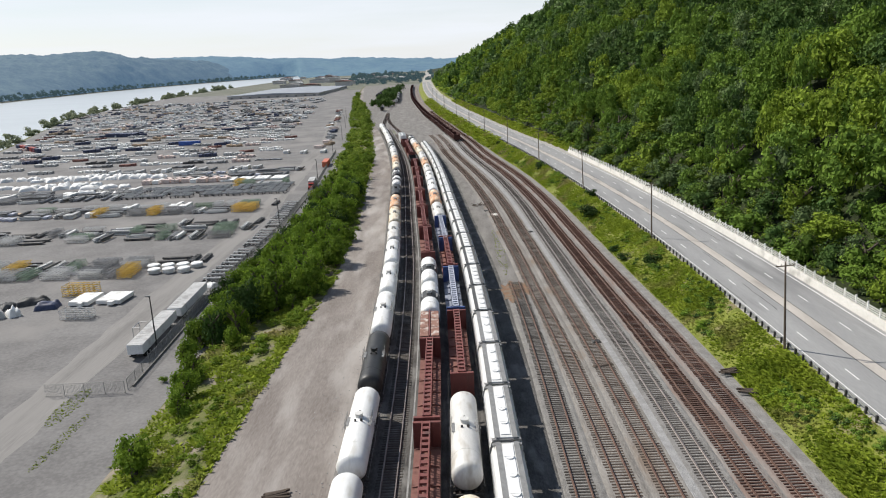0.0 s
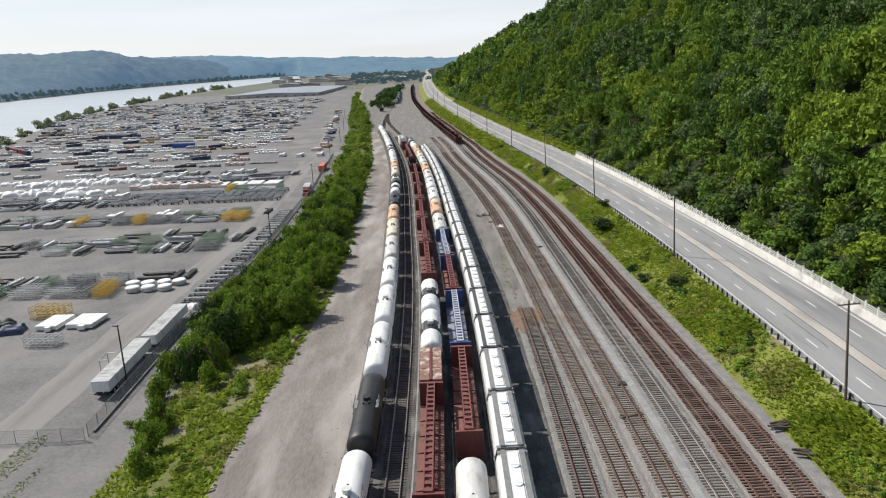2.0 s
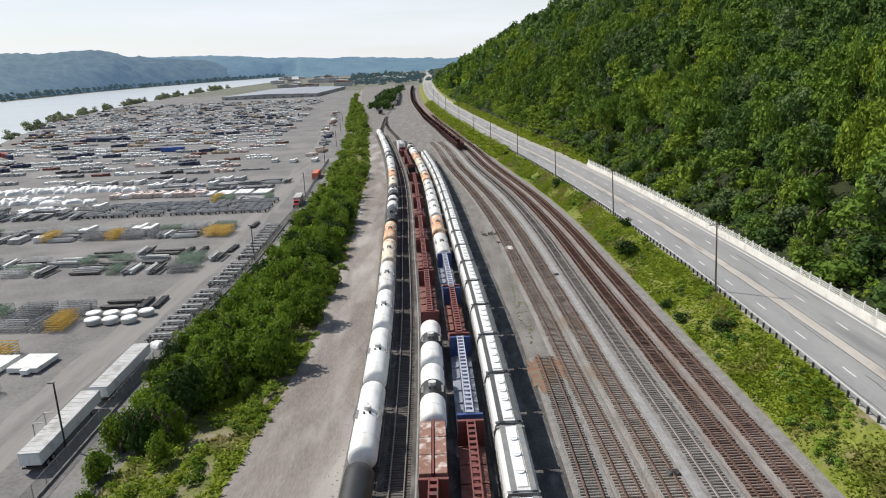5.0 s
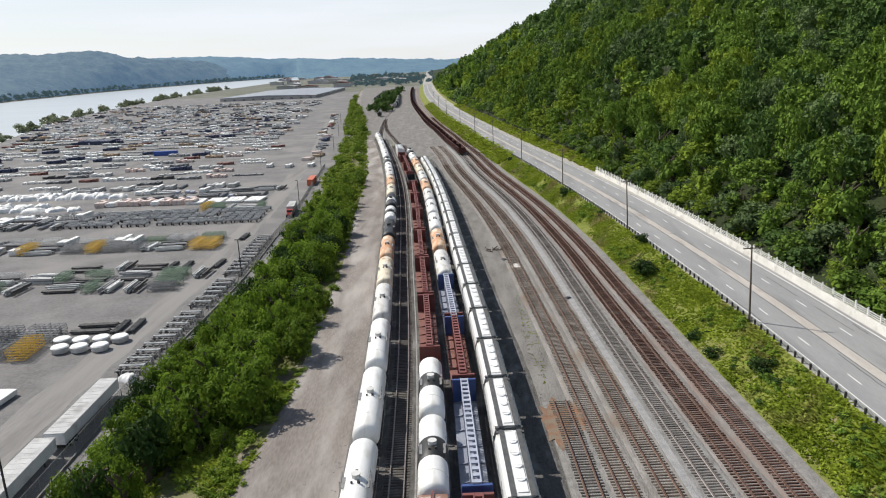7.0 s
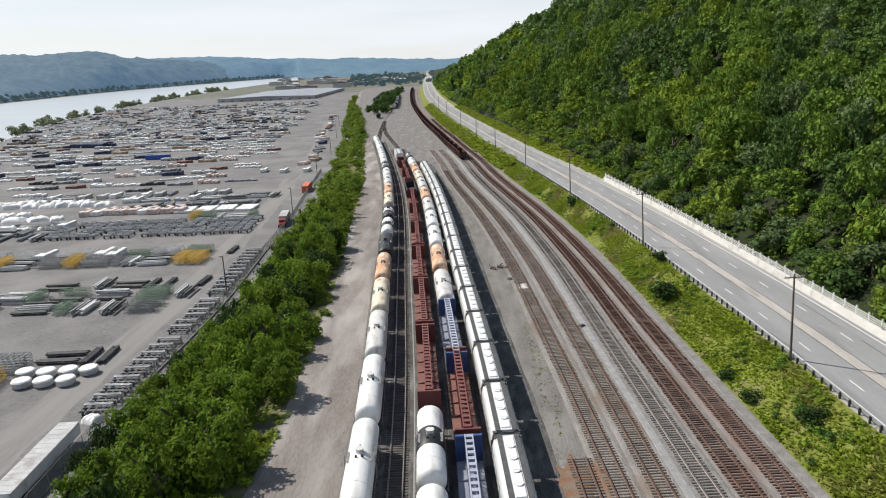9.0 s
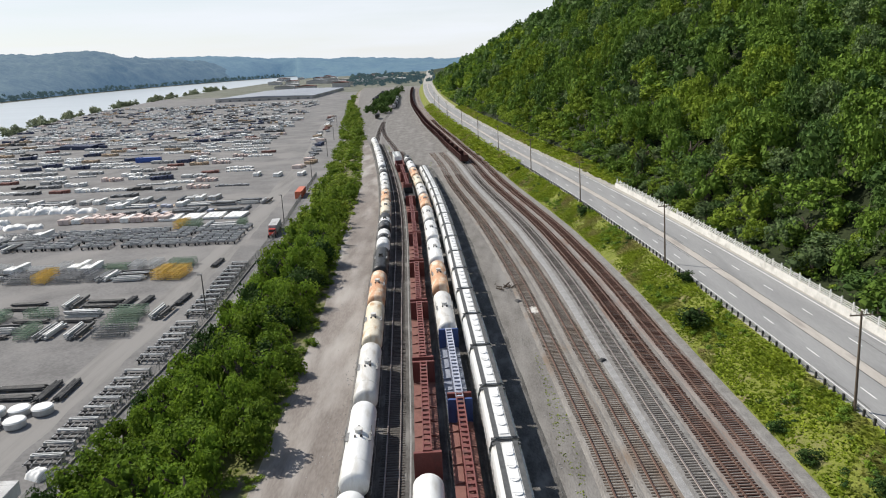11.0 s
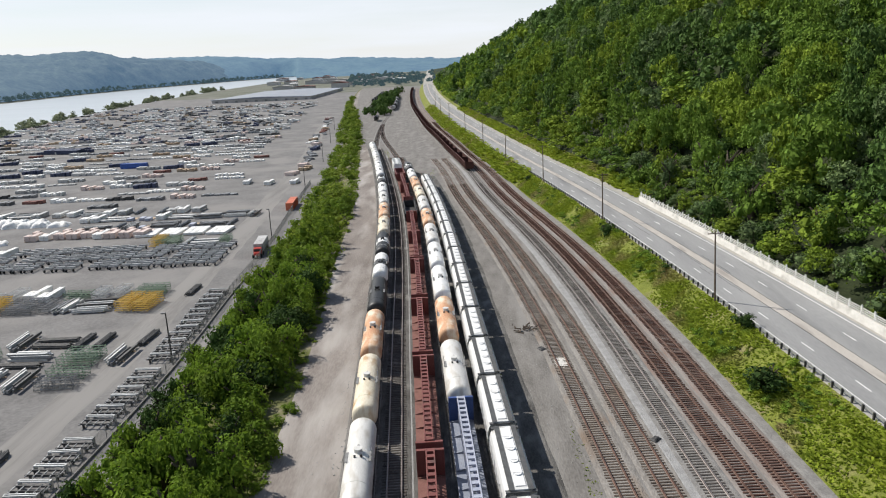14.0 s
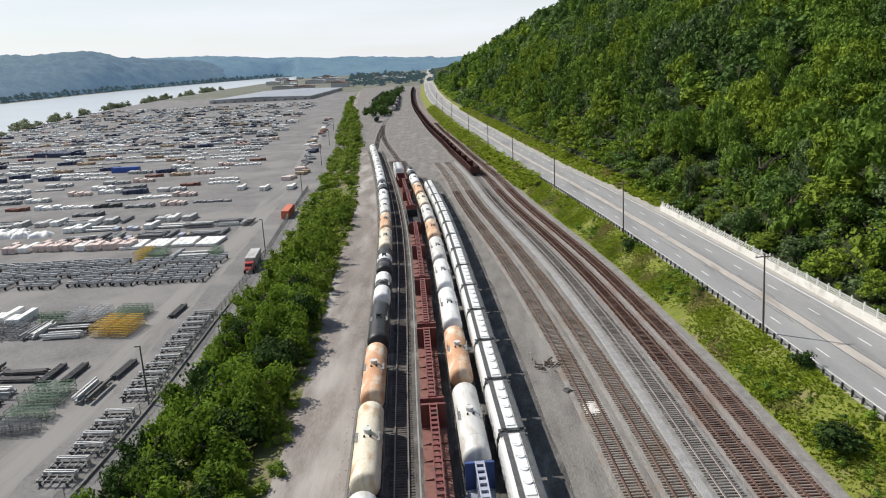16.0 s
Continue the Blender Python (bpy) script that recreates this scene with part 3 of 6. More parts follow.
def build_track(key):
    line, y0, y1, ballast, tie, steel, label = TRACKS[key]
    rng = random.Random(len(key) * 7 + len(label))
    ys = steps(y0, min(y1, 480), 4) + (steps(500, y1, 20) if y1 > 480 else [])
    root = empty("railway_track", label, "railway track", "parallel railway tracks")
    low = 0.005 * (list(TRACKS).index(key) % 4)
    shoulder = 1.75 if ballast is M_BALLAST_TAN else 1.6 if ballast is M_BALLAST_RED else 1.9
    new("ballast_bed", sweep("ballast_bed", line, ys, [(-shoulder - 0.35, -0.02), (-shoulder + 0.15, 0.09 - low), (shoulder - 0.15, 0.09 - low), (shoulder + 0.35, -0.02)], ballast)).parent = root
    for d in (-0.755, 0.755):
        new("rail", sweep("rail", line, ys, [(d - 0.09, 0.15), (d - 0.03, 0.20), (d - 0.06, 0.32), (d - 0.055, 0.355), (d + 0.055, 0.355), (d + 0.06, 0.32), (d + 0.03, 0.20), (d + 0.09, 0.15)], steel)).parent = root
    hidden = key in ("bypass", "flat", "tank", "hopper", "ladder", "lead")
    pitch = 0.51
    verts, quads, made = [], [], 0
    y = y0 if y0 > 40 else 42.0
    while y < min(y1, 620):
        x, a = float(line(y)), radians(heading(line, y) + rng.uniform(-0.7, 0.7))
        dx, dz = rng.uniform(-0.07, 0.07), rng.uniform(-0.03, 0.012) - (0.055 if tie is M_TIE_TAN else 0.04 if tie is M_TIE else 0.0)
        if not hidden and made < 72:
            ob = new("tie", TIE_MESH[tie.name])
            ob.parent = root
            ob.matrix_basis = Matrix.LocRotScale((x + dx, y, dz), Euler((0, 0, a)), None)
            made += 1
        else:
            c, s = math.cos(a), math.sin(a)
            v = BAR.copy()
            v[:, 2] += dz
            v[:, 0], v[:, 1] = BAR[:, 0] * c - BAR[:, 1] * s + x + dx, BAR[:, 0] * s + BAR[:, 1] * c + y
            quads.append(BAR_Q + 8 * len(verts))
            verts.append(v)
        y += pitch * (1 if y < 350 else 2) + rng.uniform(-0.03, 0.03)
    if verts:
        ob = new("tie_rest", array_mesh("tie_rest", np.concatenate(verts), np.concatenate(quads), [tie]))
        ob.parent = root
        ob["kind"] = "stuff"


for track_key in TRACKS:
    build_track(track_key)


def gravel_strip(line, a, b, y0, y1, label, mat=None):
    ys = steps(y0, y1, 4)
    rng = random.Random(int(y1))
    verts, quads = [], []
    for y in ys:
        x = float(line(y))
        j = [rng.uniform(-0.18, 0.18) for _ in range(2)]
        verts += [(x + a + j[0], y, 0.0), (x + a + 0.4, y, 0.07), (x + b - 0.4, y, 0.07), (x + b + j[1], y, 0.0)]
    for j in range(len(ys) - 1):
        quads += [(4 * j + i, 4 * j + i + 1, 4 * j + i + 5, 4 * j + i + 4) for i in range(3)]
    tagged(new("gravel_strip", array_mesh("gravel_strip", verts, quads, [mat or M_GRAVEL])), label, "gravel", kind="structure")


gravel_strip(MAIN, -6.75, -5.1, -60, 420, "pale crushed stone between two tracks")
gravel_strip(SIDING, -10.55, -9.3, -60, 440, "pale crushed stone walkway beside the flatcars")
# As wide as the hoppers' shadow: its dark colour deepens that shade.
gravel_strip(SIDING, 1.75, 5.4, -60, 372, "dark oily soil beside the covered hoppers, colour deepened along their shadow", M_BALLAST_DARK)
gravel_strip(MAIN, 5.6, 7.5, -60, 420, "pale crushed stone shoulder beside the outer track", M_BALLAST)


def truck(parent, y, wheels=True):
    bm = bmesh.new()
    for s in (-1, 1):
        box(bm, s * 0.98 - 0.09, s * 0.98 + 0.09, y - 1.05, y + 1.05, 0.62, 0.92, 0.04)
        for e in (-0.88, 0.88):
            box(bm, s * 0.98 - 0.13, s * 0.98 + 0.13, y + e - 0.16, y + e + 0.16, 0.60, 1.0, 0.03)
    box(bm, -1.0, 1.0, y - 0.22, y + 0.22, 0.70, 1.02, 0.03)
    t = part("truck", bm, M_DARK, parent)
    if wheels:
        for e in (-0.88, 0.88):
            bm = bmesh.new()
            rod(bm, (-0.85, y + e, 0.80), (0.85, y + e, 0.80), 0.08, 6)
            for s in (-1, 1):
                rod(bm, (s * 0.69, y + e, 0.80), (s * 0.83, y + e, 0.80), 0.45, 14)
            part("wheelset", bm, M_WHEEL, t)


def couplers(parent, half):
    for s in (-1, 1):
        bm = bmesh.new()
        box(bm, -0.12, 0.12, min(s * (half - 0.8), s * half), max(s * (half - 0.8), s * half), 0.82, 1.06, 0.03)
        part("coupler", bm, M_DARK, parent)


def tank_car(name_mat, band=None, label="", length=18.2, rough_end=False):
    car = empty("tank_car", label, "tank car", "railway cars")
    L, R, zc = length / 2 - 1.0, 1.50, 2.72
    prof = [(-L - 0.05 + 0.62 * (1 - math.cos(a)) * 1.0 - 0.0, R * math.sin(a)) for a in [0.12, 0.45, 0.8, 1.15, 1.57]]
    ends = [(y, r) for y, r in prof]
    rings = ends + [(y, R) for y in np.linspace(-L + 1.6, L - 1.6, 9)] + [(-y, r) for y, r in reversed(ends)]
    bm = lathe(bmesh.new(), rings, 28)
    for v in bm.verts:
        v.co.z += zc
    part("tank", bm, name_mat, car)
    for s in (-L * 0.62,):
        bm = lathe(bmesh.new(), [(s - 0.05, R + 0.004), (s - 0.04, R + 0.022), (s + 0.04, R + 0.022), (s + 0.05, R + 0.004)], 28)
        for v in bm.verts:
            v.co.z += zc
        part("weld_band", bm, name_mat if not band else M_TANK_GREY, car)
    if band:
        bm = lathe(bmesh.new(), [(-1.9, R + 0.006), (-1.85, R + 0.03), (1.85, R + 0.03), (1.9, R + 0.006)], 28)
        for v in bm.verts:
            v.co.z += zc
        part("painted_band", bm, band, car, "dark painted band")
    bm = bmesh.new()
    box(bm, -0.35, 0.35, -length / 2 + 0.5, length / 2 - 0.5, 0.95, 1.28, 0.04)
    for s in (-1, 1):
        y = s * (length / 2 - 2.2)
        box(bm, -1.2, 1.2, y - 0.5, y + 0.5, 1.05, 1.75, 0.05)
        box(bm, -1.4, 1.4, s * (length / 2 - 0.75) - 0.12, s * (length / 2 - 0.75) + 0.12, 1.05, 1.35, 0.03)
    part("underframe", bm, M_DARK, car)
    bm = bmesh.new()
    rod(bm, (0, 0.25, zc + R - 0.12), (0, 0.25, zc + R + 0.36), 0.42, 16)
    rod(bm, (0, 0.25, zc + R + 0.36), (0, 0.25, zc + R + 0.42), 0.47, 16)
    part("manway_dome", bm, M_TANK_GREY if name_mat is not M_TANK_BLACK else M_TANK_BLACK, car)
    bm = bmesh.new()
    rod(bm, (0.35, -0.75, zc + R - 0.10), (0.35, -0.75, zc + R + 0.24), 0.14, 8)
    rod(bm, (-0.3, -0.8, zc + R - 0.10), (-0.3, -0.8, zc + R + 0.20), 0.11, 8)
    rod(bm, (0.0, 1.15, zc + R - 0.1), (0.0, 1.15, zc + R + 0.22), 0.12, 8)
    part("valves", bm, M_DARK, car)
    for s in (-1, 1):
        bm = bmesh.new()
        box(bm, s * 1.08 - 0.28, s * 1.08 + 0.28, -0.95, 0.95, zc + R - 0.46, zc + R - 0.41)
        for y in (-0.92, 0, 0.92):
            rod(bm, (s * 1.34, y, zc + R - 0.44), (s * 1.34, y, zc + R + 0.34), 0.024, 4)
        for z in (-0.02, 0.34):
            rod(bm, (s * 1.34, -0.92, zc + R + z), (s * 1.34, 0.92, zc + R + z), 0.024, 4)
        part("platform", bm, M_WALKWAY, car)
        bm = bmesh.new()
        for e in (-0.22, 0.22):
            rod(bm, (s * 1.62, e, 1.15), (s * 1.56, e, zc + 1.1), 0.025, 5)
        for k in range(8):
            rod(bm, (s * 1.61, -0.22, 1.3 + k * 0.33), (s * 1.61, 0.22, 1.3 + k * 0.33), 0.02, 4)
        part("ladder", bm, M_WALKWAY, car)
        bm = bmesh.new()
        rod(bm, (s * 1.60, -L + 0.3, 1.75), (s * 1.60, L - 0.3, 1.75), 0.03, 5)
        for y in np.linspace(-L + 0.4, L - 0.4, 7):
            rod(bm, (s * 1.60, y, 1.75), (s * 1.40, y, 1.95), 0.022, 4)
        part("handrail", bm, M_WALKWAY, car)
    for s in (-1, 1):
        truck(car, s * (length / 2 - 2.6))
    couplers(car, length / 2)
    return car


def hopper_car(label, hatches, walkway):
    car = empty("covered_hopper_car", label, "covered hopper", "railway cars")
    L = 5.85
    side = [(-1.05, 1.25), (-1.58, 1.95), (-1.60, 3.35), (-1.46, 3.95), (-1.12, 4.33), (-0.6, 4.50), (0.6, 4.50), (1.12, 4.33), (1.46, 3.95), (1.60, 3.35), (1.58, 1.95), (1.05, 1.25)]
    bm = prism(bmesh.new(), side, -L, L)
    for v in bm.verts:
        if v.co.z < 2.6:
            v.co.y *= 0.80
    bmesh.ops.recalc_face_normals(bm, faces=bm.faces[:])
    part("body", bm, M_HOPPER, car)
    for s in (-1, 1):
        bm = bmesh.new()
        box(bm, s * 0.62 if s > 0 else -1.14, 1.14 if s > 0 else -0.62, -L - 0.1, L + 0.1, 4.50, 4.545)
        part("roof_walkway", bm, walkway, car, "grey grated roof walkway")
        bm = bmesh.new()
        ribbed(bm, s * 1.605, np.linspace(-L + 0.15, L - 0.15, 9), 0.05, 1.95, 3.35, s * 0.055)
        part("ribbed_side", bm, M_HOPPER, car)
        bm = bmesh.new()
        box(bm, -1.45, 1.45, s * (L + 0.02) - 0.22, s * (L + 0.02) + 0.22, 4.28, 4.36)
        for x in (-1.4, -0.7, 0.7, 1.4):
            rod(bm, (x, s * (L + 0.22), 4.3), (x, s * (L + 0.22), 1.2), 0.03, 4)
        for k in range(8):
            rod(bm, (-1.4, s * (L + 0.22), 1.5 + 0.36 * k), (-0.7, s * (L + 0.22), 1.5 + 0.36 * k), 0.02, 4)
        part("end_ladder", bm, walkway, car)
    bm = bmesh.new()
    box(bm, -0.50, 0.50, -L + 0.45, L - 0.45, 4.50, 4.60, 0.03)
    part("hatch_trough", bm, M_HOPPER_ROOF, car, "white raised hatch cover")
    for k in range(hatches):
        y = (k - (hatches - 1) / 2) * (9.0 / hatches)
        bm = bmesh.new()
        rod(bm, (0, y, 4.60), (0, y, 4.68), 0.40, 14)
        rod(bm, (0, y, 4.68), (0, y, 4.71), 0.43, 14)
        box(bm, -0.52, 0.52, y - 0.04, y + 0.04, 4.70, 4.74)
        part("hatch", bm, M_HOPPER_ROOF, car)
    for y in (-2.4, 2.4):
        bm = bmesh.new()
        bmesh.ops.create_cone(bm, cap_ends=True, segments=4, radius1=0.6, radius2=1.9, depth=0.95, matrix=pose(0, y, 0.95, 0, 0, 45))
        part("discharge_bay", bm, M_HOPPER, car)
    bm = bmesh.new()
    for s in (-1, 1):
        box(bm, -1.5, 1.5, s * 5.95 - 0.25, s * 5.95 + 0.25, 0.98, 1.3, 0.03)
    box(bm, -0.3, 0.3, -6.2, 6.2, 0.9, 1.2)
    part("underframe", bm, M_DARK, car)
    for s in (-1, 1):
        truck(car, s * 4.6, False)
    couplers(car, 6.38)
    return car


def centerbeam_car(paint, deck, beam, label, length=24.2):
    car = empty("centerbeam_flatcar", label, "flatcar", "railway cars")
    L = length / 2 - 0.55
    bm = bmesh.new()
    box(bm, -1.4, 1.4, -L, L, 1.02, 1.14, 0.02)
    box(bm, -0.32, 0.32, -L, L, 0.62, 1.02)
    for s in (-1, 1):
        box(bm, s * 1.32 - 0.08, s * 1.32 + 0.08, -L + 4, L - 4, 0.72, 1.12)
    part("deck", bm, deck, car)
    for k in range(26):
        y = -L + 0.6 + k * (2 * L - 1.2) / 25
        for s in (-1, 1):
            bm = bmesh.new()
            v = [bm.verts.new(c) for c in ((s * 0.36, y - 0.06, 1.14), (s * 1.38, y - 0.06, 1.14), (s * 1.38, y + 0.06, 1.14), (s * 0.36, y + 0.06, 1.14), (s * 0.36, y - 0.06, 1.42), (s * 1.38, y - 0.06, 1.20), (s * 1.38, y + 0.06, 1.20), (s * 0.36, y + 0.06, 1.42))]
            for f in ((4, 5, 6, 7), (0, 1, 5, 4), (3, 2, 6, 7), (1, 2, 6, 5)):
                bm.faces.new([v[i] for i in f])
            bmesh.ops.recalc_face_normals(bm, faces=bm.faces[:])
            if k % 4 == 1:
                part("riser", bm, deck, car)
            else:
                bm.free()
    bm = bmesh.new()
    for s in (-1, 1):
        box(bm, s * 0.40 - 0.07, s * 0.40 + 0.07, -L + 0.2, L - 0.2, 4.05, 4.28, 0.02)
        box(bm, s * 0.36 - 0.03, s * 0.36 + 0.03, -L + 0.2, L - 0.2, 2.5, 2.75)
    part("top_chord", bm, beam, car)
    n = 21
    for k in range(n):
        y = -L + 0.5 + k * (2 * L - 1.0) / (n - 1)
        bm = bmesh.new()
        box(bm, -0.40, 0.40, y - 0.27, y + 0.27, 4.08, 4.25)
        for s in (-1, 1):
            box(bm, s * 0.36 - 0.05, s * 0.36 + 0.05, y - 0.09, y + 0.09, 1.14, 4.06)
        part("post_frame", bm, beam, car)
    for s in (-1, 1):
        bm = bmesh.new()
        rows = []
        for k in range(n):
            y, z = -L + 0.5 + k * (2 * L - 1.0) / (n - 1), 4.0 if k % 2 == 0 else 1.2
            rows.append([bm.verts.new((s * 0.34 + dx, y + dy, z)) for dx, dy in ((-0.04, -0.06), (0.04, -0.06), (0.04, 0.06), (-0.04, 0.06))])
        for p, q in zip(rows, rows[1:]):
            for i in range(4):
                bm.faces.new((p[i], p[(i + 1) % 4], q[(i + 1) % 4], q[i]))
        part("truss", bm, paint, car)
    for s in (-1, 1):
        bm = bmesh.new()
        y = s * (L - 0.12)
        box(bm, -1.40, 1.40, y - 0.10, y + 0.10, 1.14, 3.95, 0.02)
        for x in (-1.35, -0.7, 0.0, 0.7, 1.35):
            box(bm, x - 0.07, x + 0.07, y - 0.22, y + 0.22, 1.0, 4.02)
        box(bm, -1.42, 1.42, y - 0.2, y + 0.2, 3.92, 4.10, 0.02)
        part("bulkhead", bm, paint, car)
        truck(car, s * (L - 1.7), False)
    couplers(car, length / 2)
    return car


def lumber_car():
    car = empty("loaded_flatcar", "flatcar stacked with brown and white wrapped lumber", "flatcar", "railway cars")
    bm = bmesh.new()
    box(bm, -1.4, 1.4, -5.4, 5.4, 1.0, 1.2, 0.03)
    box(bm, -0.3, 0.3, -5.6, 5.6, 0.7, 1.0)
    part("deck", bm, M_MAROON_DECK, car)
    for s in (-1, 1):
        for k in range(3):
            for z in range(3):
                bm = bmesh.new()
                y = -5.2 + k * 3.45
                box(bm, 0.14 if s > 0 else -1.36, 1.36 if s > 0 else -0.14, y, y + 3.35, 1.24 + z * 0.92, 2.12 + z * 0.92, 0.05)
                part("lumber_pack", bm, M_LUMBER, car)
    bm = bmesh.new()
    box(bm, -0.09, 0.09, -5.4, 5.4, 1.2, 4.1)
    part("centre_beam", bm, M_MAROON, car)
    for s in (-1, 1):
        truck(car, s * 4.0)
    couplers(car, 5.9)
    return car


def gondola_car(label, mat, length=16.2, height=3.3, wheels=False):
    car = empty("gondola_car", label, "gondola", "railway cars")
    L = length / 2 - 0.5
    bm = bmesh.new()
    for s in (-1, 1):
        box(bm, s * 1.50 - 0.06, s * 1.50 + 0.06, -L, L, 1.05, height)
        box(bm, -1.5, 1.5, s * L - 0.06, s * L + 0.06, 1.05, height)
        box(bm, s * 1.52 - 0.12, s * 1.52 + 0.12, -L, L, height - 0.12, height + 0.04)
    box(bm, -1.5, 1.5, -L, L, 1.0, 1.3)
    part("body", bm, mat, car)
    for s in (-1, 1):
        bm = bmesh.new()
        ribbed(bm, s * 1.564, np.linspace(-L + 0.3, L - 0.3, 11), 0.08, 1.05, height - 0.13, s * 0.10)
        part("ribbed_side", bm, mat, car)
        truck(car, s * (L - 1.6), wheels)
    return car


def box_car():
    car = empty("box_car", "white boxcar with a ribbed roof and sliding doors", "boxcar", "railway cars")
    bm = prism(bmesh.new(), [(-1.55, 1.05), (-1.55, 4.4), (-1.2, 4.6), (0, 4.75), (1.2, 4.6), (1.55, 4.4), (1.55, 1.05)], -8.6, 8.6)
    part("body", bm, M_TANK_WHITE, car)
    bm = bmesh.new()
    for y in np.linspace(-8.2, 8.2, 13):
        for s in (-1, 1):
            box(bm, s * 0.75 - 0.75, s * 0.75 + 0.75, y - 0.05, y + 0.05, 4.55, 4.78)
    part("roof_ribs", bm, M_TANK_WHITE, car)
    for s in (-1, 1):
        bm = bmesh.new()
        box(bm, s * 1.6 - 0.05, s * 1.6 + 0.05, -1.6, 1.6, 1.2, 4.25, 0.02)
        part("door", bm, M_TANK_GREY, car)
        truck(car, s * 6.4)
    couplers(car, 9.2)
    return car


PLACED = set()


def put_car(car, line, y):
    """Sets a car on its track with its middle at y; the first call moves the car itself, later ones copy it."""
    m = pose(float(line(y)), y, 0.0, 0, 0, heading(line, y))
    if car.name in PLACED:
        return copy_thing(car, m)
    PLACED.add(car.name)
    car.matrix_basis = m
    return car


TANK_W = tank_car(M_TANK_WHITE, None, "clean white tank car standing on a siding")
TANK_G = tank_car(M_TANK_GREY, None, "dirty off-white tank car standing on a siding")
TANK_C = tank_car(M_TANK_CREAM, None, "cream tank car with brown rust stains")
TANK_R = tank_car(M_TANK_RUST, None, "orange tank car covered in rust")
TANK_B = tank_car(M_TANK_BLACK, None, "plain black tank car")
TANK_S = tank_car(M_TANK_WHITE, M_TANK_BLACK, "white tank car with a black middle band", 16.4)
TANK_K = tank_car(M_TANK_BLACK, M_TANK_WHITE, "black tank car with a white middle band")
line = TRACKS["bypass"][0]
order = [TANK_W, TANK_W, TANK_W, TANK_W, TANK_B, TANK_W, TANK_W, TANK_W, TANK_G, TANK_C, TANK_R, TANK_B, TANK_S, TANK_K, TANK_C, TANK_R, TANK_G, TANK_W, TANK_K, TANK_W, TANK_W, TANK_G, TANK_W, TANK_G, TANK_W]
for i, car in enumerate(order):
    put_car(car, line, 91.0 + (i - 4) * 18.3)
line = TRACKS["hopper"][0]
HOP_A = hopper_car("pale grey covered hopper with white hatch covers", 3, M_WALKWAY)
HOP_B = hopper_car("pale grey covered hopper with dark roof walkways", 4, M_WALK_DARK)
for i in range(24):
    put_car(HOP_A if i < 5 else HOP_B, line, 47.2 + i * 12.78)
line = TRACKS["tank"][0]
BEAM_R = centerbeam_car(M_MAROON, M_MAROON_DECK, M_MAROON, "empty oxide-red centerbeam flatcar")
BEAM_B = centerbeam_car(M_BLUE, M_BLUE_DECK, M_BLUE_BEAM, "empty blue centerbeam flatcar with a grey deck")
for car, y in ((TANK_C, 31.4), (TANK_C, 50.2), (TANK_G, 70.6), (BEAM_R, 95.0), (BEAM_B, 119.3), (BEAM_R, 143.6), (BEAM_B, 164.8)):
    put_car(car, line, y)
for i, car in enumerate((TANK_G, TANK_R, TANK_W, TANK_W, TANK_G, TANK_R, TANK_G, TANK_C, TANK_R, TANK_W, TANK_K)):
    put_car(car, line, 186.6 + i * 18.9 + (0.6 if i else 0))
line = TRACKS["flat"][0]
for y in (11.6, 35.8, 60.0, 84.0, 153.2, 177.6, 202.0, 227.0, 251.6, 275.0):
    put_car(BEAM_R, line, y)
put_car(lumber_car(), line, 101.7)
put_car(TANK_S, line, 115.0)
put_car(TANK_S, line, 131.0)
GON_D = gondola_car("empty dark green-grey gondola", M_DARK, 20.0, 3.2, True)
put_car(GON_D, line, 297.2)
for y in (319.5, 343.8):
    put_car(BEAM_R, line, y)
GON_R = gondola_car("oxide red gondola behind the boxcar", M_MAROON, 16.4, 3.4)
put_car(GON_R, line, 365.0)
put_car(box_car(), line, 384.0)
line = TRACKS["grey"][0]
GON = gondola_car("empty dark reddish-brown gondola in a long train", M_GONDOLA, 16.2, 3.6)
for i in range(54):
    put_car(GON, line, 387.0 + i * 16.3)


# ---- far hills across the river ----
def ridge(name, label, mat, azimuths, foot, crest, top, seed):
    """A wooded ridge: rows from its foot to its crest and down behind it, over a span of directions from the origin."""
    rows, cols = 26, 260
    verts, quads = [], []
    for i in range(cols + 1):
        a = azimuths[0] + (azimuths[1] - azimuths[0]) * i / cols
        h = top(a)
        d0 = foot
        for _ in range(40):
            d0 = max(foot, float(FAR_SHORE(d0)) / math.tan(a)) if a < -0.2 else foot
        d0 = min(d0, 4100) + 30
        d1 = min(4400, max(crest, d0 + 450))
        for j in range(rows + 1):
            s = j / rows
            d = d0 + (d1 - d0) * s * 1.12
            rise = math.sin(min(s / 0.9, 1.0) * math.pi / 2) ** 0.85 * (1.0 if s < 0.93 else 0.9)
            x, y = math.tan(a) * d, d
            bump = 9 * noise.noise(Vector((x * 0.010, y * 0.010, seed))) + 9 * noise.noise(Vector((x * 0.035, y * 0.035, seed + 4)))
            verts.append((x, y, -6 + (h + 6) * rise + bump * min(1, s * 3) * (1.0 if s < 0.85 else 0.55)))
    for i in range(cols):
        for j in range(rows):
            k = i * (rows + 1) + j
            quads.append((k, k + rows + 1, k + rows + 2, k + 1))
    tagged(new(name, array_mesh(name, verts, quads, [mat], smooth=True)), label, "hills", kind="structure")


def hill_top_a(a):
    u = math.degrees(a)
    return 122 + 14 * math.exp(-((u + 25.5) / 2.2) ** 2) + 10 * math.exp(-((u + 30) / 1.6) ** 2) - 12 * math.exp(-((u + 21.8) / 2.0) ** 2) - 108 / (1 + math.exp(-(u + 16.2) * 0.42))


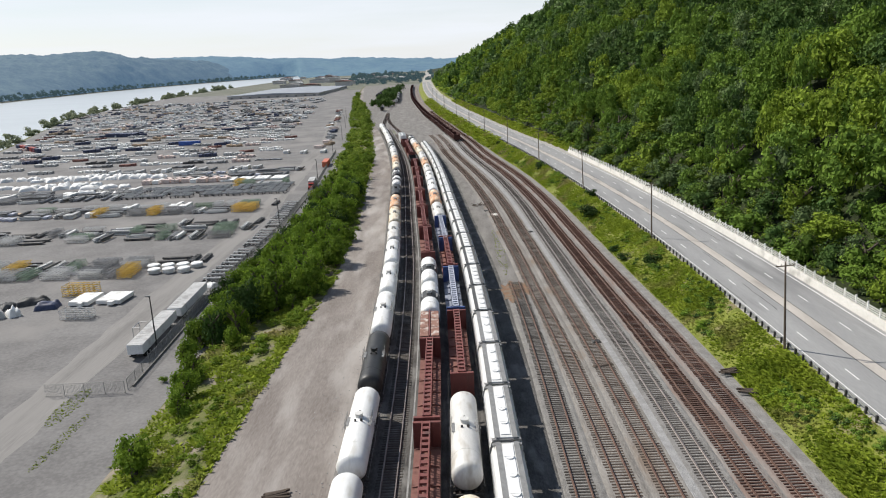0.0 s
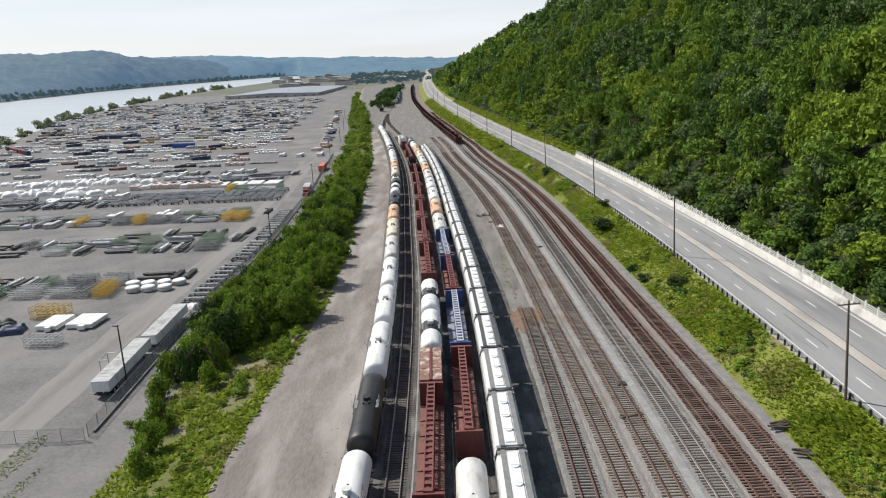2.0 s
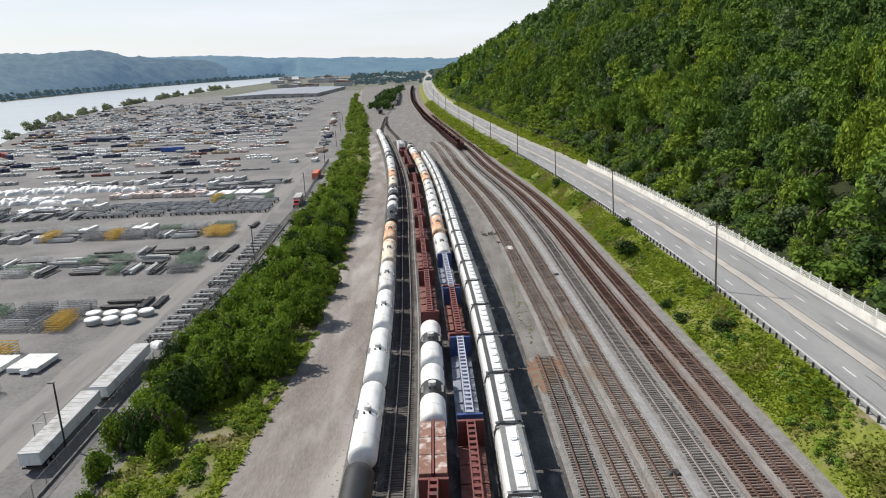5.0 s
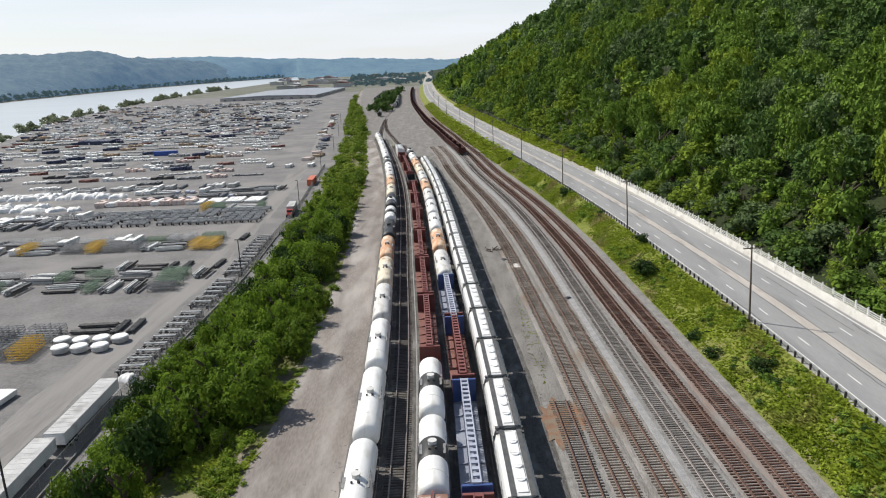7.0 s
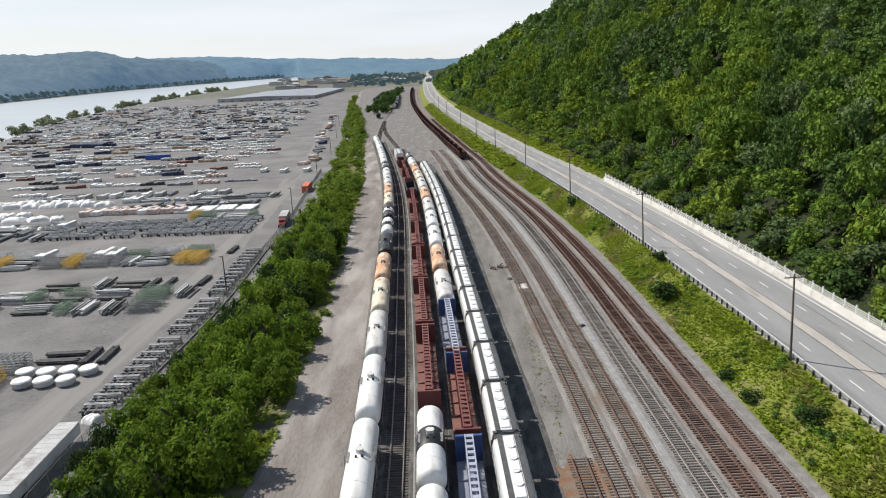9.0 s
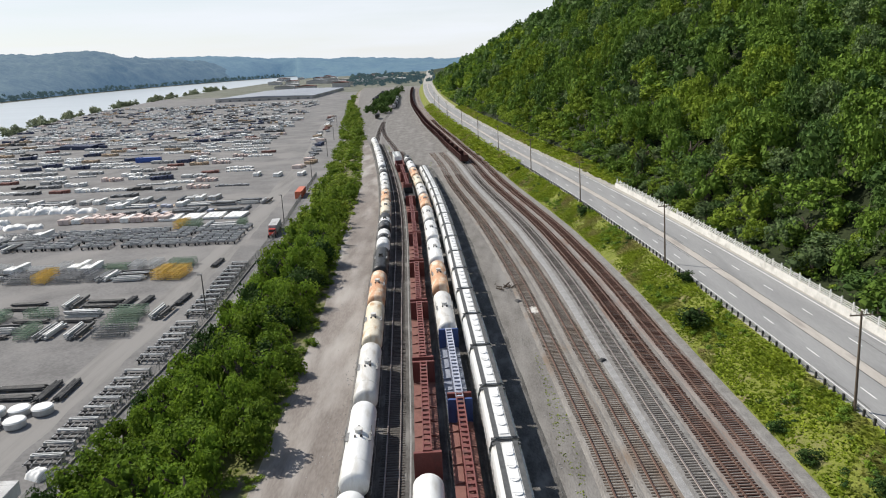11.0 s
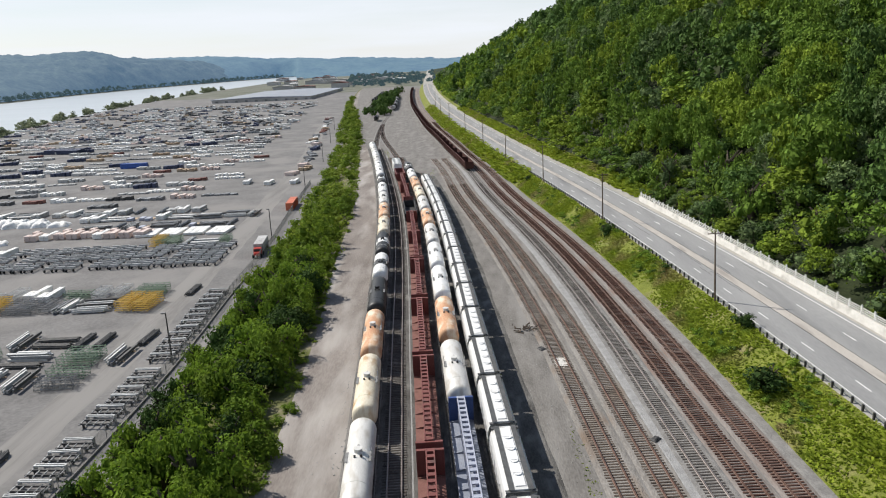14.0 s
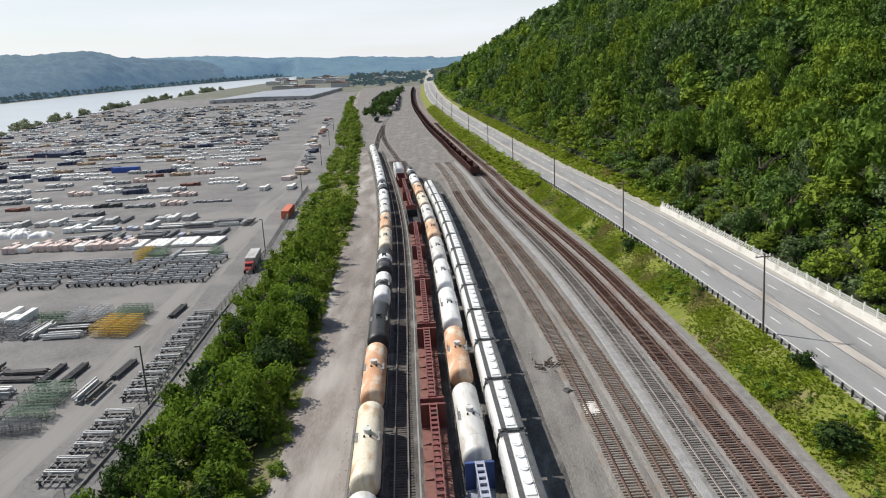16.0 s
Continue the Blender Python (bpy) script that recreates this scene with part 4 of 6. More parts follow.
def hill_top_b(a):
    u = math.degrees(a)
    return 118 - 3.3 * (u + 20) + 10 * math.exp(-((u + 17) / 2.2) ** 2) + 3 * math.sin(u * 0.9)


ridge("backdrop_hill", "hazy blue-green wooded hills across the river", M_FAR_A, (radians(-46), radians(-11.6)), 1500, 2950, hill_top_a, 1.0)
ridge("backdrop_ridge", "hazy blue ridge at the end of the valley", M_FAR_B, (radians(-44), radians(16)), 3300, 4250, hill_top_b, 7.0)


# ---- plants ----
def crown(seed, leaves, leaf, lobes=8, flat=0.8, dome=False):
    """Leaves and dark inner lobes of a crown about 1 across its radius, standing on the origin; a dome has its lobes spread over a rounded top."""
    r = np.random.RandomState(seed)
    cen, rad = [], []
    for k in range(lobes):
        a = r.uniform(0, 2 * np.pi)
        if dome:
            u = 0.92 - 1.25 * (k + 0.5) / lobes
            q = math.sqrt(1 - u * u) * r.uniform(0.55, 0.80)
            a = k * 2.4 + r.uniform(-0.5, 0.5)
            cen.append((q * np.cos(a), q * np.sin(a), 1.05 + 0.80 * u + r.uniform(-0.10, 0.10)))
            rad.append(r.uniform(0.25, 0.44))
        else:
            q = np.sqrt(r.uniform(0, 1)) * 0.66
            cen.append((q * np.cos(a), q * np.sin(a), r.uniform(0.55, 1.55) - 0.5 * q))
            rad.append(r.uniform(0.34, 0.56))
    cen, rad = np.array(cen), np.array(rad)
    pick = r.choice(lobes, leaves, p=rad**2 / np.sum(rad**2))
    n = r.normal(size=(leaves, 3))
    n[:, 2] = n[:, 2] * 0.7 + 0.35 if dome else n[:, 2] * 0.8 + 0.25
    if dome:
        n[:, :2] += cen[pick][:, :2] * 0.8
    n /= np.linalg.norm(n, axis=1)[:, None]
    pos = cen[pick] + n * (rad[pick] * r.uniform(0.80, 1.20, leaves))[:, None] * np.array([1, 1, flat])
    nn = n + r.normal(size=(leaves, 3)) * 0.5 + np.array([0, 0, 0.3])
    nn /= np.linalg.norm(nn, axis=1)[:, None]
    u = np.cross(nn, r.normal(size=(leaves, 3)))
    u /= np.linalg.norm(u, axis=1)[:, None]
    v = np.cross(nn, u)
    s = (leaf * r.uniform(0.55, 1.25, leaves))[:, None]
    w = s * r.uniform(0.5, 0.85, leaves)[:, None]
    tip = 0.25 * s * nn
    quad = np.stack([pos - u * s, pos - v * w + tip, pos + u * s, pos + v * w + tip], 1).reshape(-1, 3)
    qi = np.arange(leaves * 4).reshape(-1, 4)
    verts, quads = [quad], [qi]
    base = leaves * 4
    for c, q in zip(cen, rad):
        ring = []
        for j in range(3):
            t = np.pi * (0.12 + 0.76 * j / 2)
            for k in range(4):
                p = 2 * np.pi * k / 4 + j
                ring.append(c + q * 0.62 * np.array([np.sin(t) * np.cos(p), np.sin(t) * np.sin(p), flat * np.cos(t)]))
        verts.append(np.array(ring))
        quads.append(np.array([(base + j * 4 + k, base + j * 4 + (k + 1) % 4, base + (j + 1) * 4 + (k + 1) % 4, base + (j + 1) * 4 + k) for j in range(2) for k in range(4)]))
        base += 12
    return np.concatenate(verts), np.concatenate(quads)


def trunk_mesh(seed, h):
    rng = random.Random(seed)
    bm = bmesh.new()
    rod(bm, (0, 0, -0.6), (0.05, 0, h * 0.55), 0.16, 7, 0.09)
    for k in range(5):
        a, z = rng.uniform(0, 6.28), h * rng.uniform(0.3, 0.55)
        rod(bm, (0.03, 0, z), (math.cos(a) * h * 0.2, math.sin(a) * h * 0.2, z + h * 0.22), 0.06, 5, 0.025)
    me = bpy.data.meshes.new("trunk")
    bm.to_mesh(me)
    bm.free()
    me.materials.append(M_BARK)
    return me


def tree_kind(name, label, seed, leaves, leaf, mat, lobes=8, group=""):
    """One tree with trunk and crown, of radius 1 and height about 2; copies are scaled in their meshes' own objects."""
    v, q = crown(seed, leaves, leaf, lobes)
    return (array_mesh("crown", v, q, [mat]), trunk_mesh(seed, 2.0), name, label, group)


def plant(kind, x, y, z, r, h, turn):
    crown_me, trunk_me, name, label, group = kind
    root = empty(name, label, "tree" if "tree" in name else "bush", group)
    root.matrix_basis = pose(x, y, z, 0, 0, turn)
    for nm, me in (("crown", crown_me), ("trunk", trunk_me)):
        ob = new(nm, me)
        ob.parent = root
        ob.matrix_basis = Matrix.Diagonal((r, r, h / 2.0, 1)) if nm == "crown" else Matrix.Diagonal((h * 0.5, h * 0.5, h / 2.0, 1))
    return root


def mass(name, label, category, templates, spots, mats):
    """Many plants in one mesh: spots are rows of (template, x, y, z, radius, height, turn), with the number of the leaf material where there are several."""
    verts, quads, index, base = [], [], [], 0
    for k, x, y, z, r, h, turn, *leaf_kind in spots:
        v, q = templates[k]
        c, s = math.cos(turn), math.sin(turn)
        w = np.empty_like(v)
        w[:, 0] = (v[:, 0] * c - v[:, 1] * s) * r + x
        w[:, 1] = (v[:, 0] * s + v[:, 1] * c) * r + y
        w[:, 2] = v[:, 2] * h / 2.0 + z
        verts.append(w)
        quads.append(q + base)
        index.append(np.full(len(q), leaf_kind[0] if leaf_kind else 0))
        base += len(v)
    tagged(new(name, array_mesh(name, np.concatenate(verts), np.concatenate(quads), mats, np.concatenate(index))), label, category, kind="stuff")


def leaf_kind_and_shade(x, y, z, rng):
    """Which leaf material a hillside tree has: brighter kinds low down and in groups; darker ones towards the crest put
    the shade up there into the leaf colour.
    """
    # The height term paints the upper slope's shade; the rest mixes kinds of tree.
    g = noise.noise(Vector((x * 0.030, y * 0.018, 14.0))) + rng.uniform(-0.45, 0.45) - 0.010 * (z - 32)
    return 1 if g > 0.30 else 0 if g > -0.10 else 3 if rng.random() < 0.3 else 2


HILL_TREES = [tree_kind("tree", "leafy green tree at the foot of the wooded slope", 10 + k, 560, 0.085, HILL_LEAVES[(0, 1, 0, 2, 3)[k]], 12, "trees on the slope") for k in range(5)]
BANK_TREES = [tree_kind("tree", "bushy bright green tree on the bank beside the yard", 30 + k, 1000, 0.080, M_LEAF_NEAR, 10, "trees on the bank") for k in range(4)]
BANK_DARK = [tree_kind("tree", "dense dark green tree on the bank beside the yard", 40 + k, 900, 0.08, M_LEAF_DARK, 9, "trees on the bank") for k in range(2)]
BUSHES = [tree_kind("bush", "rounded dark green bush in the grass beside the tracks", 50 + k, 700, 0.10, M_LEAF_DARK, 7, "bushes beside the tracks") for k in range(2)]
NEAR_SETS = [crown(60 + k, 660, 0.080, 15, 0.62, True) for k in range(7)]
MID_SETS = [crown(70 + k, 250, 0.120, 11, 0.62, True) for k in range(6)]
FAR_SETS = [crown(80 + k, 60, 0.26, 5) for k in range(4)]
SCRUB_SETS = [crown(90 + k, 150, 0.12, 5) for k in range(4)]


def wooded_slope():
    rng = random.Random(11)
    spots = {"near": [], "mid": [], "far": []}
    y = 30.0
    single = 0
    while y < 1380:
        zone = "near" if y < 330 else "mid" if y < 680 else "far"
        pitch = {"near": 7.0, "mid": 8.8, "far": 13.0}[zone]
        d = 1.6 if y < 293 else 4.5
        while d < {"near": 150, "mid": 200, "far": 270}[zone]:
            yy, dd = y + rng.uniform(-0.5, 0.5) * pitch, d + rng.uniform(-0.5, 0.5) * pitch
            dd = max(dd, 3.4 if yy < 293 else 5.5)
            x = float(wall_line(yy)) + 0.6 + dd
            z = ground_z(x, yy)
            low = min(1.0, dd / 14)
            big = pitch / 6.6
            r = (2.6 + 1.0 * low + rng.uniform(-1.1, 1.5) * (0.4 + low * 0.7)) * (0.45 + 0.55 * big)
            h = (3.6 + 8.6 * low + rng.uniform(-5.0, 6.0) * low) * (0.75 + 0.25 * big)
            turn = rng.uniform(0, 6.28)
            leaf_tone = leaf_kind_and_shade(x, yy, z, rng)
            if zone == "near" and dd < 13 and 75 < yy < 320 and single < 90 and rng.random() < 0.85:
                plant(HILL_TREES[single % 5], x, yy, z - 0.3, r * 1.05, h, math.degrees(turn))
                single += 1
            else:
                seen = x < 0.66 * yy + 12 and z < 52 + 0.13 * math.hypot(x, yy)
                if not seen:
                    spots["far"].append((rng.randrange(4), x, yy, z - 0.8, r * 1.3, h, turn, leaf_tone))
                    d += pitch * rng.uniform(2.0, 2.6)
                    continue
                spots[zone].append((rng.randrange(7 if zone == "near" else 6 if zone == "mid" else 4), x, yy, z - 0.5 - (0.5 if dd > 10 else 0), r * 1.15, h, turn, leaf_tone))
            d += pitch * (1.0 if d < 80 else 1.25 if d < 160 else 1.6)
        y += pitch
    low = []
    for k in range(300):
        y = rng.uniform(85, 330)
        dd = rng.uniform(2.0, 13)
        x, r = float(wall_line(y)) + 0.6 + dd, rng.uniform(0.9, 1.3) + 0.06 * dd
        low.append((rng.randrange(4), x, y, ground_z(x, y) - 0.3, r, r * rng.uniform(1.2, 2.0), rng.uniform(0, 6.28), rng.choice((0, 0, 1, 1, 3))))
    for k in range(520):
        y = rng.uniform(85, 340)
        dd = rng.uniform(9, 75)
        x, r = float(wall_line(y)) + 0.6 + dd, rng.uniform(2.0, 3.2)
        if x < 0.66 * y + 12:
            low.append((rng.randrange(4), x, y, ground_z(x, y) - 0.4, r, r * rng.uniform(1.4, 2.4), rng.uniform(0, 6.28), rng.choice((0, 0, 2, 2, 3))))
    mass("shrubs", "low green shrubs and vines behind the concrete wall", "shrubs", SCRUB_SETS, low, HILL_LEAVES)
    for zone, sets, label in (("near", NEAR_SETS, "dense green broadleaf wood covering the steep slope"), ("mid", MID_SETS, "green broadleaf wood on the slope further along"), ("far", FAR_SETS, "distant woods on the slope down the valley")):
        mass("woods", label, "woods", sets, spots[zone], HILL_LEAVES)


def bank_plants():
    rng = random.Random(21)
    y, count = 104.0, 0
    spots, scrub = [], []
    while y < 1050:
        f, p = float(BANK_FOOT(y)), float(PAD_EDGE(y))
        pitch = 4.4 if y < 330 else 7.0
        x = f + (5.8 if y < 165 else 7.2)
        while x < p - 1.6:
            xx, yy = x + rng.uniform(-0.35, 0.35) * pitch, y + rng.uniform(-0.4, 0.4) * pitch
            s = (xx - f) / (p - f)
            core = 1 - abs(s - 0.70) * (1.15 if s < 0.70 else 1.3)
            thin = 1.0 if yy < 300 else 0.8
            h = (2.9 + 5.9 * core + rng.uniform(-2.4, 3.2) * core) * thin
            r = (1.7 + 1.6 * core + rng.uniform(-0.2, 0.6)) * (1 if y < 330 else 1.35)
            z = ground_z(xx, yy) - 0.3
            if yy < 116 + (xx + 37) * 1.1:
                scrub.append((rng.randrange(4), xx, yy, z, r * 0.45, h * 0.28, rng.uniform(0, 6.28)))
            elif y < 300 and core > 0.25 and count < 125:
                kinds = BANK_DARK if rng.random() < 0.24 else BANK_TREES
                plant(kinds[rng.randrange(len(kinds))], xx, yy, z, r, h, rng.uniform(0, 360))
                count += 1
            else:
                spots.append((rng.randrange(4), xx, yy, z, r, h * 0.9, rng.uniform(0, 6.28)))
            x += pitch * rng.uniform(0.85, 1.15)
        y += pitch
    mass("shrubs", "tangle of green shrubs on the bank beside the dirt road", "shrubs", SCRUB_SETS, spots, [M_LEAF_NEAR])
    # open, weedy stretch of the bank near the bare ground
    for x, y, r, h in ((-32.6, 73.5, 2.4, 6.4), (-34.6, 76.5, 1.6, 4.5), (-32.8, 88.0, 1.7, 4.4), (-33.6, 93.0, 1.9, 5.2), (-37.0, 98.5, 1.8, 4.8), (-34.8, 99.5, 2.0, 6.0), (-32.2, 110.5, 1.7, 5.0), (-32.4, 114.5, 2.0, 8.0), (-23.6, 134.0, 2.3, 6.4), (-25.4, 124.0, 1.6, 4.0), (-23.8, 152.0, 2.4, 6.8), (-24.6, 161.0, 2.2, 6.0), (-25.2, 178.0, 2.2, 5.8)):
        plant(BANK_TREES[rng.randrange(4)], x, y, ground_z(x, y) - 0.2, r, h, rng.uniform(0, 360))
    for k in range(75):
        y = rng.uniform(48, 112)
        f, p = float(BANK_FOOT(y)), float(PAD_EDGE(y))
        x = f + (p - f) * rng.choice([rng.uniform(0.42, 0.98), rng.uniform(0.62, 0.98)])
        r = rng.uniform(0.5, 1.3)
        scrub.append((rng.randrange(4), x, y, ground_z(x, y) - 0.25, r, r * rng.uniform(0.9, 1.6), rng.uniform(0, 6.28)))
    for k in range(330):
        y = rng.uniform(112, 420)
        p = float(PAD_EDGE(y))
        r = rng.uniform(0.6, 1.4)
        scrub.append((rng.randrange(4), p + rng.uniform(-3.6, 0.3), y, -0.2, r, r * rng.uniform(0.8, 1.5), rng.uniform(0, 6.28)))
    mass("weeds", "low bright green weeds and scrub along the dirt road", "weeds", SCRUB_SETS, scrub, [M_LEAF_NEAR])


def tufts(name, label, spots, mat):
    """Grass in one mesh: spots are rows of (x, y, z, height, width, turn)."""
    s = np.array(spots)
    n = len(s)
    verts, quads = [], []
    rs = np.random.RandomState(3)
    for k in range(3):
        a = s[:, 5] + k * 1.05
        lean = rs.uniform(-2.4, 2.4, (n, 2)) * s[:, 3:4]
        c, d = np.cos(a) * s[:, 4], np.sin(a) * s[:, 4]
        z0, z1 = s[:, 2] - 0.05, s[:, 2] + s[:, 3]
        quad = np.stack([np.stack([s[:, 0] - c, s[:, 1] - d, z0], 1), np.stack([s[:, 0] + c, s[:, 1] + d, z0], 1),
                         np.stack([s[:, 0] + c * 0.7 + lean[:, 0], s[:, 1] + d * 0.7 + lean[:, 1], z1], 1), np.stack([s[:, 0] - c * 0.8 + lean[:, 0], s[:, 1] - d * 0.8 + lean[:, 1], z1 * 0.98 + z0 * 0.02], 1)], 1)
        verts.append(quad.reshape(-1, 3))
    verts = np.concatenate(verts)
    quads = np.arange(len(verts)).reshape(-1, 4)
    tagged(new(name, array_mesh(name, verts, quads, [mat])), label, "grass", kind="stuff")


def grass_and_bushes():
    rng = random.Random(31)
    spots = []
    while len(spots) < 34000:
        y = rng.uniform(48, 345)
        a, b = float(MAIN(y)) + 7.3, float(GUARD(y)) - 0.35
        x = rng.uniform(a, b)
        g = noise.noise(Vector((x * 0.22, y * 0.10, 9.0)))
        if noise.noise(Vector((x * 0.16, y * 0.055, 21.0))) < -0.25 and rng.random() < 0.5:
            continue
        edge = min(1, 0.35 + (x - a) / 1.8)
        if rng.random() > 0.62 + g * 0.9 or rng.random() > 0.25 + 0.75 * edge:
            continue
        h = max(0.06, 0.13 + 0.28 * g + rng.uniform(-0.06, 0.10)) * (0.45 + 0.55 * edge)
        spots.append((x, y, float(np.interp(x, [a - 0.5, (a - 0.5 + b + 0.35) / 2, b - 0.85, b + 0.3], [0, 1.5, ROAD_Z - 0.25, ROAD_Z])), h, rng.uniform(0.10, 0.24), rng.uniform(0, 6.28)))
    for k in range(5000):
        y = rng.uniform(345, 760)
        a, b = float(MAIN(y)) + 7.0, float(GUARD(y)) - 0.4
        if b - a < 1:
            continue
        x = rng.uniform(a, b)
        spots.append((x, y, ground_z(x, y), rng.uniform(0.4, 1.1), rng.uniform(0.4, 0.9), rng.uniform(0, 6.28)))
    for k in range(5000):
        y = rng.uniform(294, 700)
        w = float(wall_line(y))
        x = w + rng.uniform(0.6, 6.0)
        spots.append((x, y, ground_z(x, y), rng.uniform(0.3, 0.8), rng.uniform(0.3, 0.7), rng.uniform(0, 6.28)))
    tufts("grass", "lush bright green grass between the tracks and the road", spots, M_GRASS)
    weeds = []
    for k in range(9000):
        y = rng.uniform(45, 140)
        f, p = float(BANK_FOOT(y)), float(PAD_EDGE(y))
        x = f + (p - f) * (0.30 + 0.70 * rng.random() ** 0.7)
        if noise.noise(Vector((x * 0.25, y * 0.15, 2.0))) < -0.12:
            continue
        weeds.append((x, y, ground_z(x, y), rng.uniform(0.1, 0.4), rng.uniform(0.1, 0.25), rng.uniform(0, 6.28)))
    for cx, cy, rx, ry, n in ((13.2, 152, 1.0, 15, 150), (13.0, 170, 0.8, 6, 30), (-33, 440, 4, 22, 500), (-8.5, 360, 1.5, 30, 160), (-53, 98, 1.6, 6, 260), (-49, 88, 0.8, 8, 160), (-44.5, 300, 1.6, 14, 120)):
        for k in range(n):
            a, q = rng.uniform(0, 6.28), math.sqrt(rng.random())
            x, y = cx + math.cos(a) * rx * q, cy + math.sin(a) * ry * q
            weeds.append((x, y, ground_z(x, y), rng.uniform(0.03, 0.10), rng.uniform(0.04, 0.11), rng.uniform(0, 6.28)))
    tufts("weed_tufts", "patches of weeds in dry soil", weeds, M_GRASS)
    for x, y, r, h in BUSH_SPOTS:
        plant(BUSHES[rng.randrange(2)], x, y, ground_z(x, y) - 0.2, r, h, rng.uniform(0, 360))
    low = []
    while len(low) < 560:
        y = rng.uniform(55, 330)
        a, b = float(MAIN(y)) + 8.2, float(GUARD(y)) - 0.9
        x, r = rng.uniform(a, b), rng.uniform(0.35, 0.8) * rng.choice([1, 1, 1, 1.5])
        if noise.noise(Vector((x * 0.20, y * 0.07, 33.0))) < rng.uniform(-0.05, 0.30):
            continue
        low.append((rng.randrange(4), x, y, ground_z(x, y) - 0.2, r, r * rng.uniform(0.9, 1.6), rng.uniform(0, 6.28), rng.choice((0, 0, 1, 1, 2))))
    mass("shrubs", "low green shrubs in the grass beside the road", "shrubs", SCRUB_SETS, low, [M_LEAF_NEAR, HILL_LEAVES[0], M_LEAF_DARK])


BUSH_SPOTS = ((37.9, 181.0, 3.0, 4.4), (33.8, 259.5, 2.2, 3.8), (40.6, 135.0, 1.8, 2.8), (37.2, 143.3, 1.4, 2.0), (36.9, 150.0, 1.2, 1.8), (40.6, 197.0, 1.7, 2.8), (24.6, 338.0, 1.6, 2.8))


def distant_plants():
    rng = random.Random(41)
    spots = []
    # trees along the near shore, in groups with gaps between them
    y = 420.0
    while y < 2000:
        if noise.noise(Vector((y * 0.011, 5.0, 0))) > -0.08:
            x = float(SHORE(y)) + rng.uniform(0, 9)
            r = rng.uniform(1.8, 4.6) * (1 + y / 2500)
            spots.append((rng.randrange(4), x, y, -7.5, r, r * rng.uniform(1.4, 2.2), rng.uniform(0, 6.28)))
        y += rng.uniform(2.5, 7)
    # a dark belt of woods along the far shore
    y = 500.0
    belt = []
    while y < 4300:
        for k in range(2):
            x = float(FAR_SHORE(y)) - 8 - k * 26 - rng.uniform(0, 14)
            r = rng.uniform(7, 11)
            belt.append((rng.randrange(4), x, y + rng.uniform(-6, 6), -8, r, r * rng.uniform(1.6, 2.3), rng.uniform(0, 6.28)))
        y += rng.uniform(14, 22)
    # woods where the valley closes, and a clump between the far sidings
    for k in range(260):
        y = rng.uniform(1500, 3000)
        x = rng.uniform(-0.13, 0.02) * y
        if x < float(SHORE(y)) + 30:
            continue
        r = rng.uniform(6, 11)
        belt.append((rng.randrange(4), x, y, -6, r, r * rng.uniform(1.5, 2.2), rng.uniform(0, 6.28)))
    for k in range(60):
        y = rng.uniform(690, 1150)
        x = CLUMP(y) + rng.uniform(-7, 7)
        r = rng.uniform(3.5, 6)
        spots.append((rng.randrange(4), x, y, ground_z(x, y) - 0.4, r, r * rng.uniform(1.6, 2.4), rng.uniform(0, 6.28), 1))
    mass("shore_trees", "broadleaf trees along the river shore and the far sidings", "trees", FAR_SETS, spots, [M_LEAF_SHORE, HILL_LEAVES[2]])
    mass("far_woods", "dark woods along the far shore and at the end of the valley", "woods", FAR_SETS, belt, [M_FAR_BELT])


CLUMP = curve((690, -60), (875, -68), (1150, -76))
wooded_slope()
bank_plants()
grass_and_bushes()
distant_plants()


# ---- poles, fences and loose things beside the tracks ----
def utility_pole(x, y, z, h, lean, label):
    root = empty("utility_pole", label, "utility pole", "poles along the road")
    bm = bmesh.new()
    rod(bm, (0, 0, -0.5), (0, 0, h), 0.17, 8, 0.11)
    part("shaft", bm, M_WOODPOLE, root)
    bm = bmesh.new()
    box(bm, -1.2, 1.2, -0.06, 0.06, h - 0.55, h - 0.42)
    part("crossarm", bm, M_WOODPOLE, root)
    for dx in (-1.1, -0.5, 0.5, 1.1):
        bm = bmesh.new()
        rod(bm, (dx, 0, h - 0.42), (dx, 0, h - 0.22), 0.045, 6)
        part("insulator", bm, M_WALKWAY, root)
    root.matrix_basis = pose(x, y, z, 0, lean, 0)


for i, (px, py) in enumerate(((44.8, 28.5), (44.8, 88.5), (44.05, 148.4), (40.5, 207.8), (35.1, 268.2), (28.3, 327.6), (20.6, 383.6), (14.1, 438.4), (7.1, 503), (-1.7, 584), (-8.5, 660), (-14, 740))):
    utility_pole(px, py, ROAD_Z - 0.2, 11.6, (-3.6, -3.6, -1.8, -2.4, -1.2, -0.5)[min(i, 5)], "tall weathered wooden utility pole with a crossarm")


def lamp_pole(x, y, h):
    root = empty("lamp_pole", "dark slender floodlight pole at the yard fence", "lamp pole", "lamp poles along the yard")
    bm = bmesh.new()
    rod(bm, (0, 0, -0.3), (0, 0, h), 0.15, 8, 0.10)
    part("shaft", bm, M_DARK, root)
    bm = bmesh.new()
    box(bm, -0.75, 0.1, -0.16, 0.16, h - 0.12, h + 0.12, 0.03)
    part("lamp_head", bm, M_WALKWAY, root)
    root.matrix_basis = pose(x, y, YARD_Z)


for px, py in ((-49.1, 120.7), (-48.1, 211.8), (-52.2, 299.5), (-58.8, 383.0), (-66.5, 470), (-77, 560), (-90, 660)):
    lamp_pole(px, py, 9.2)


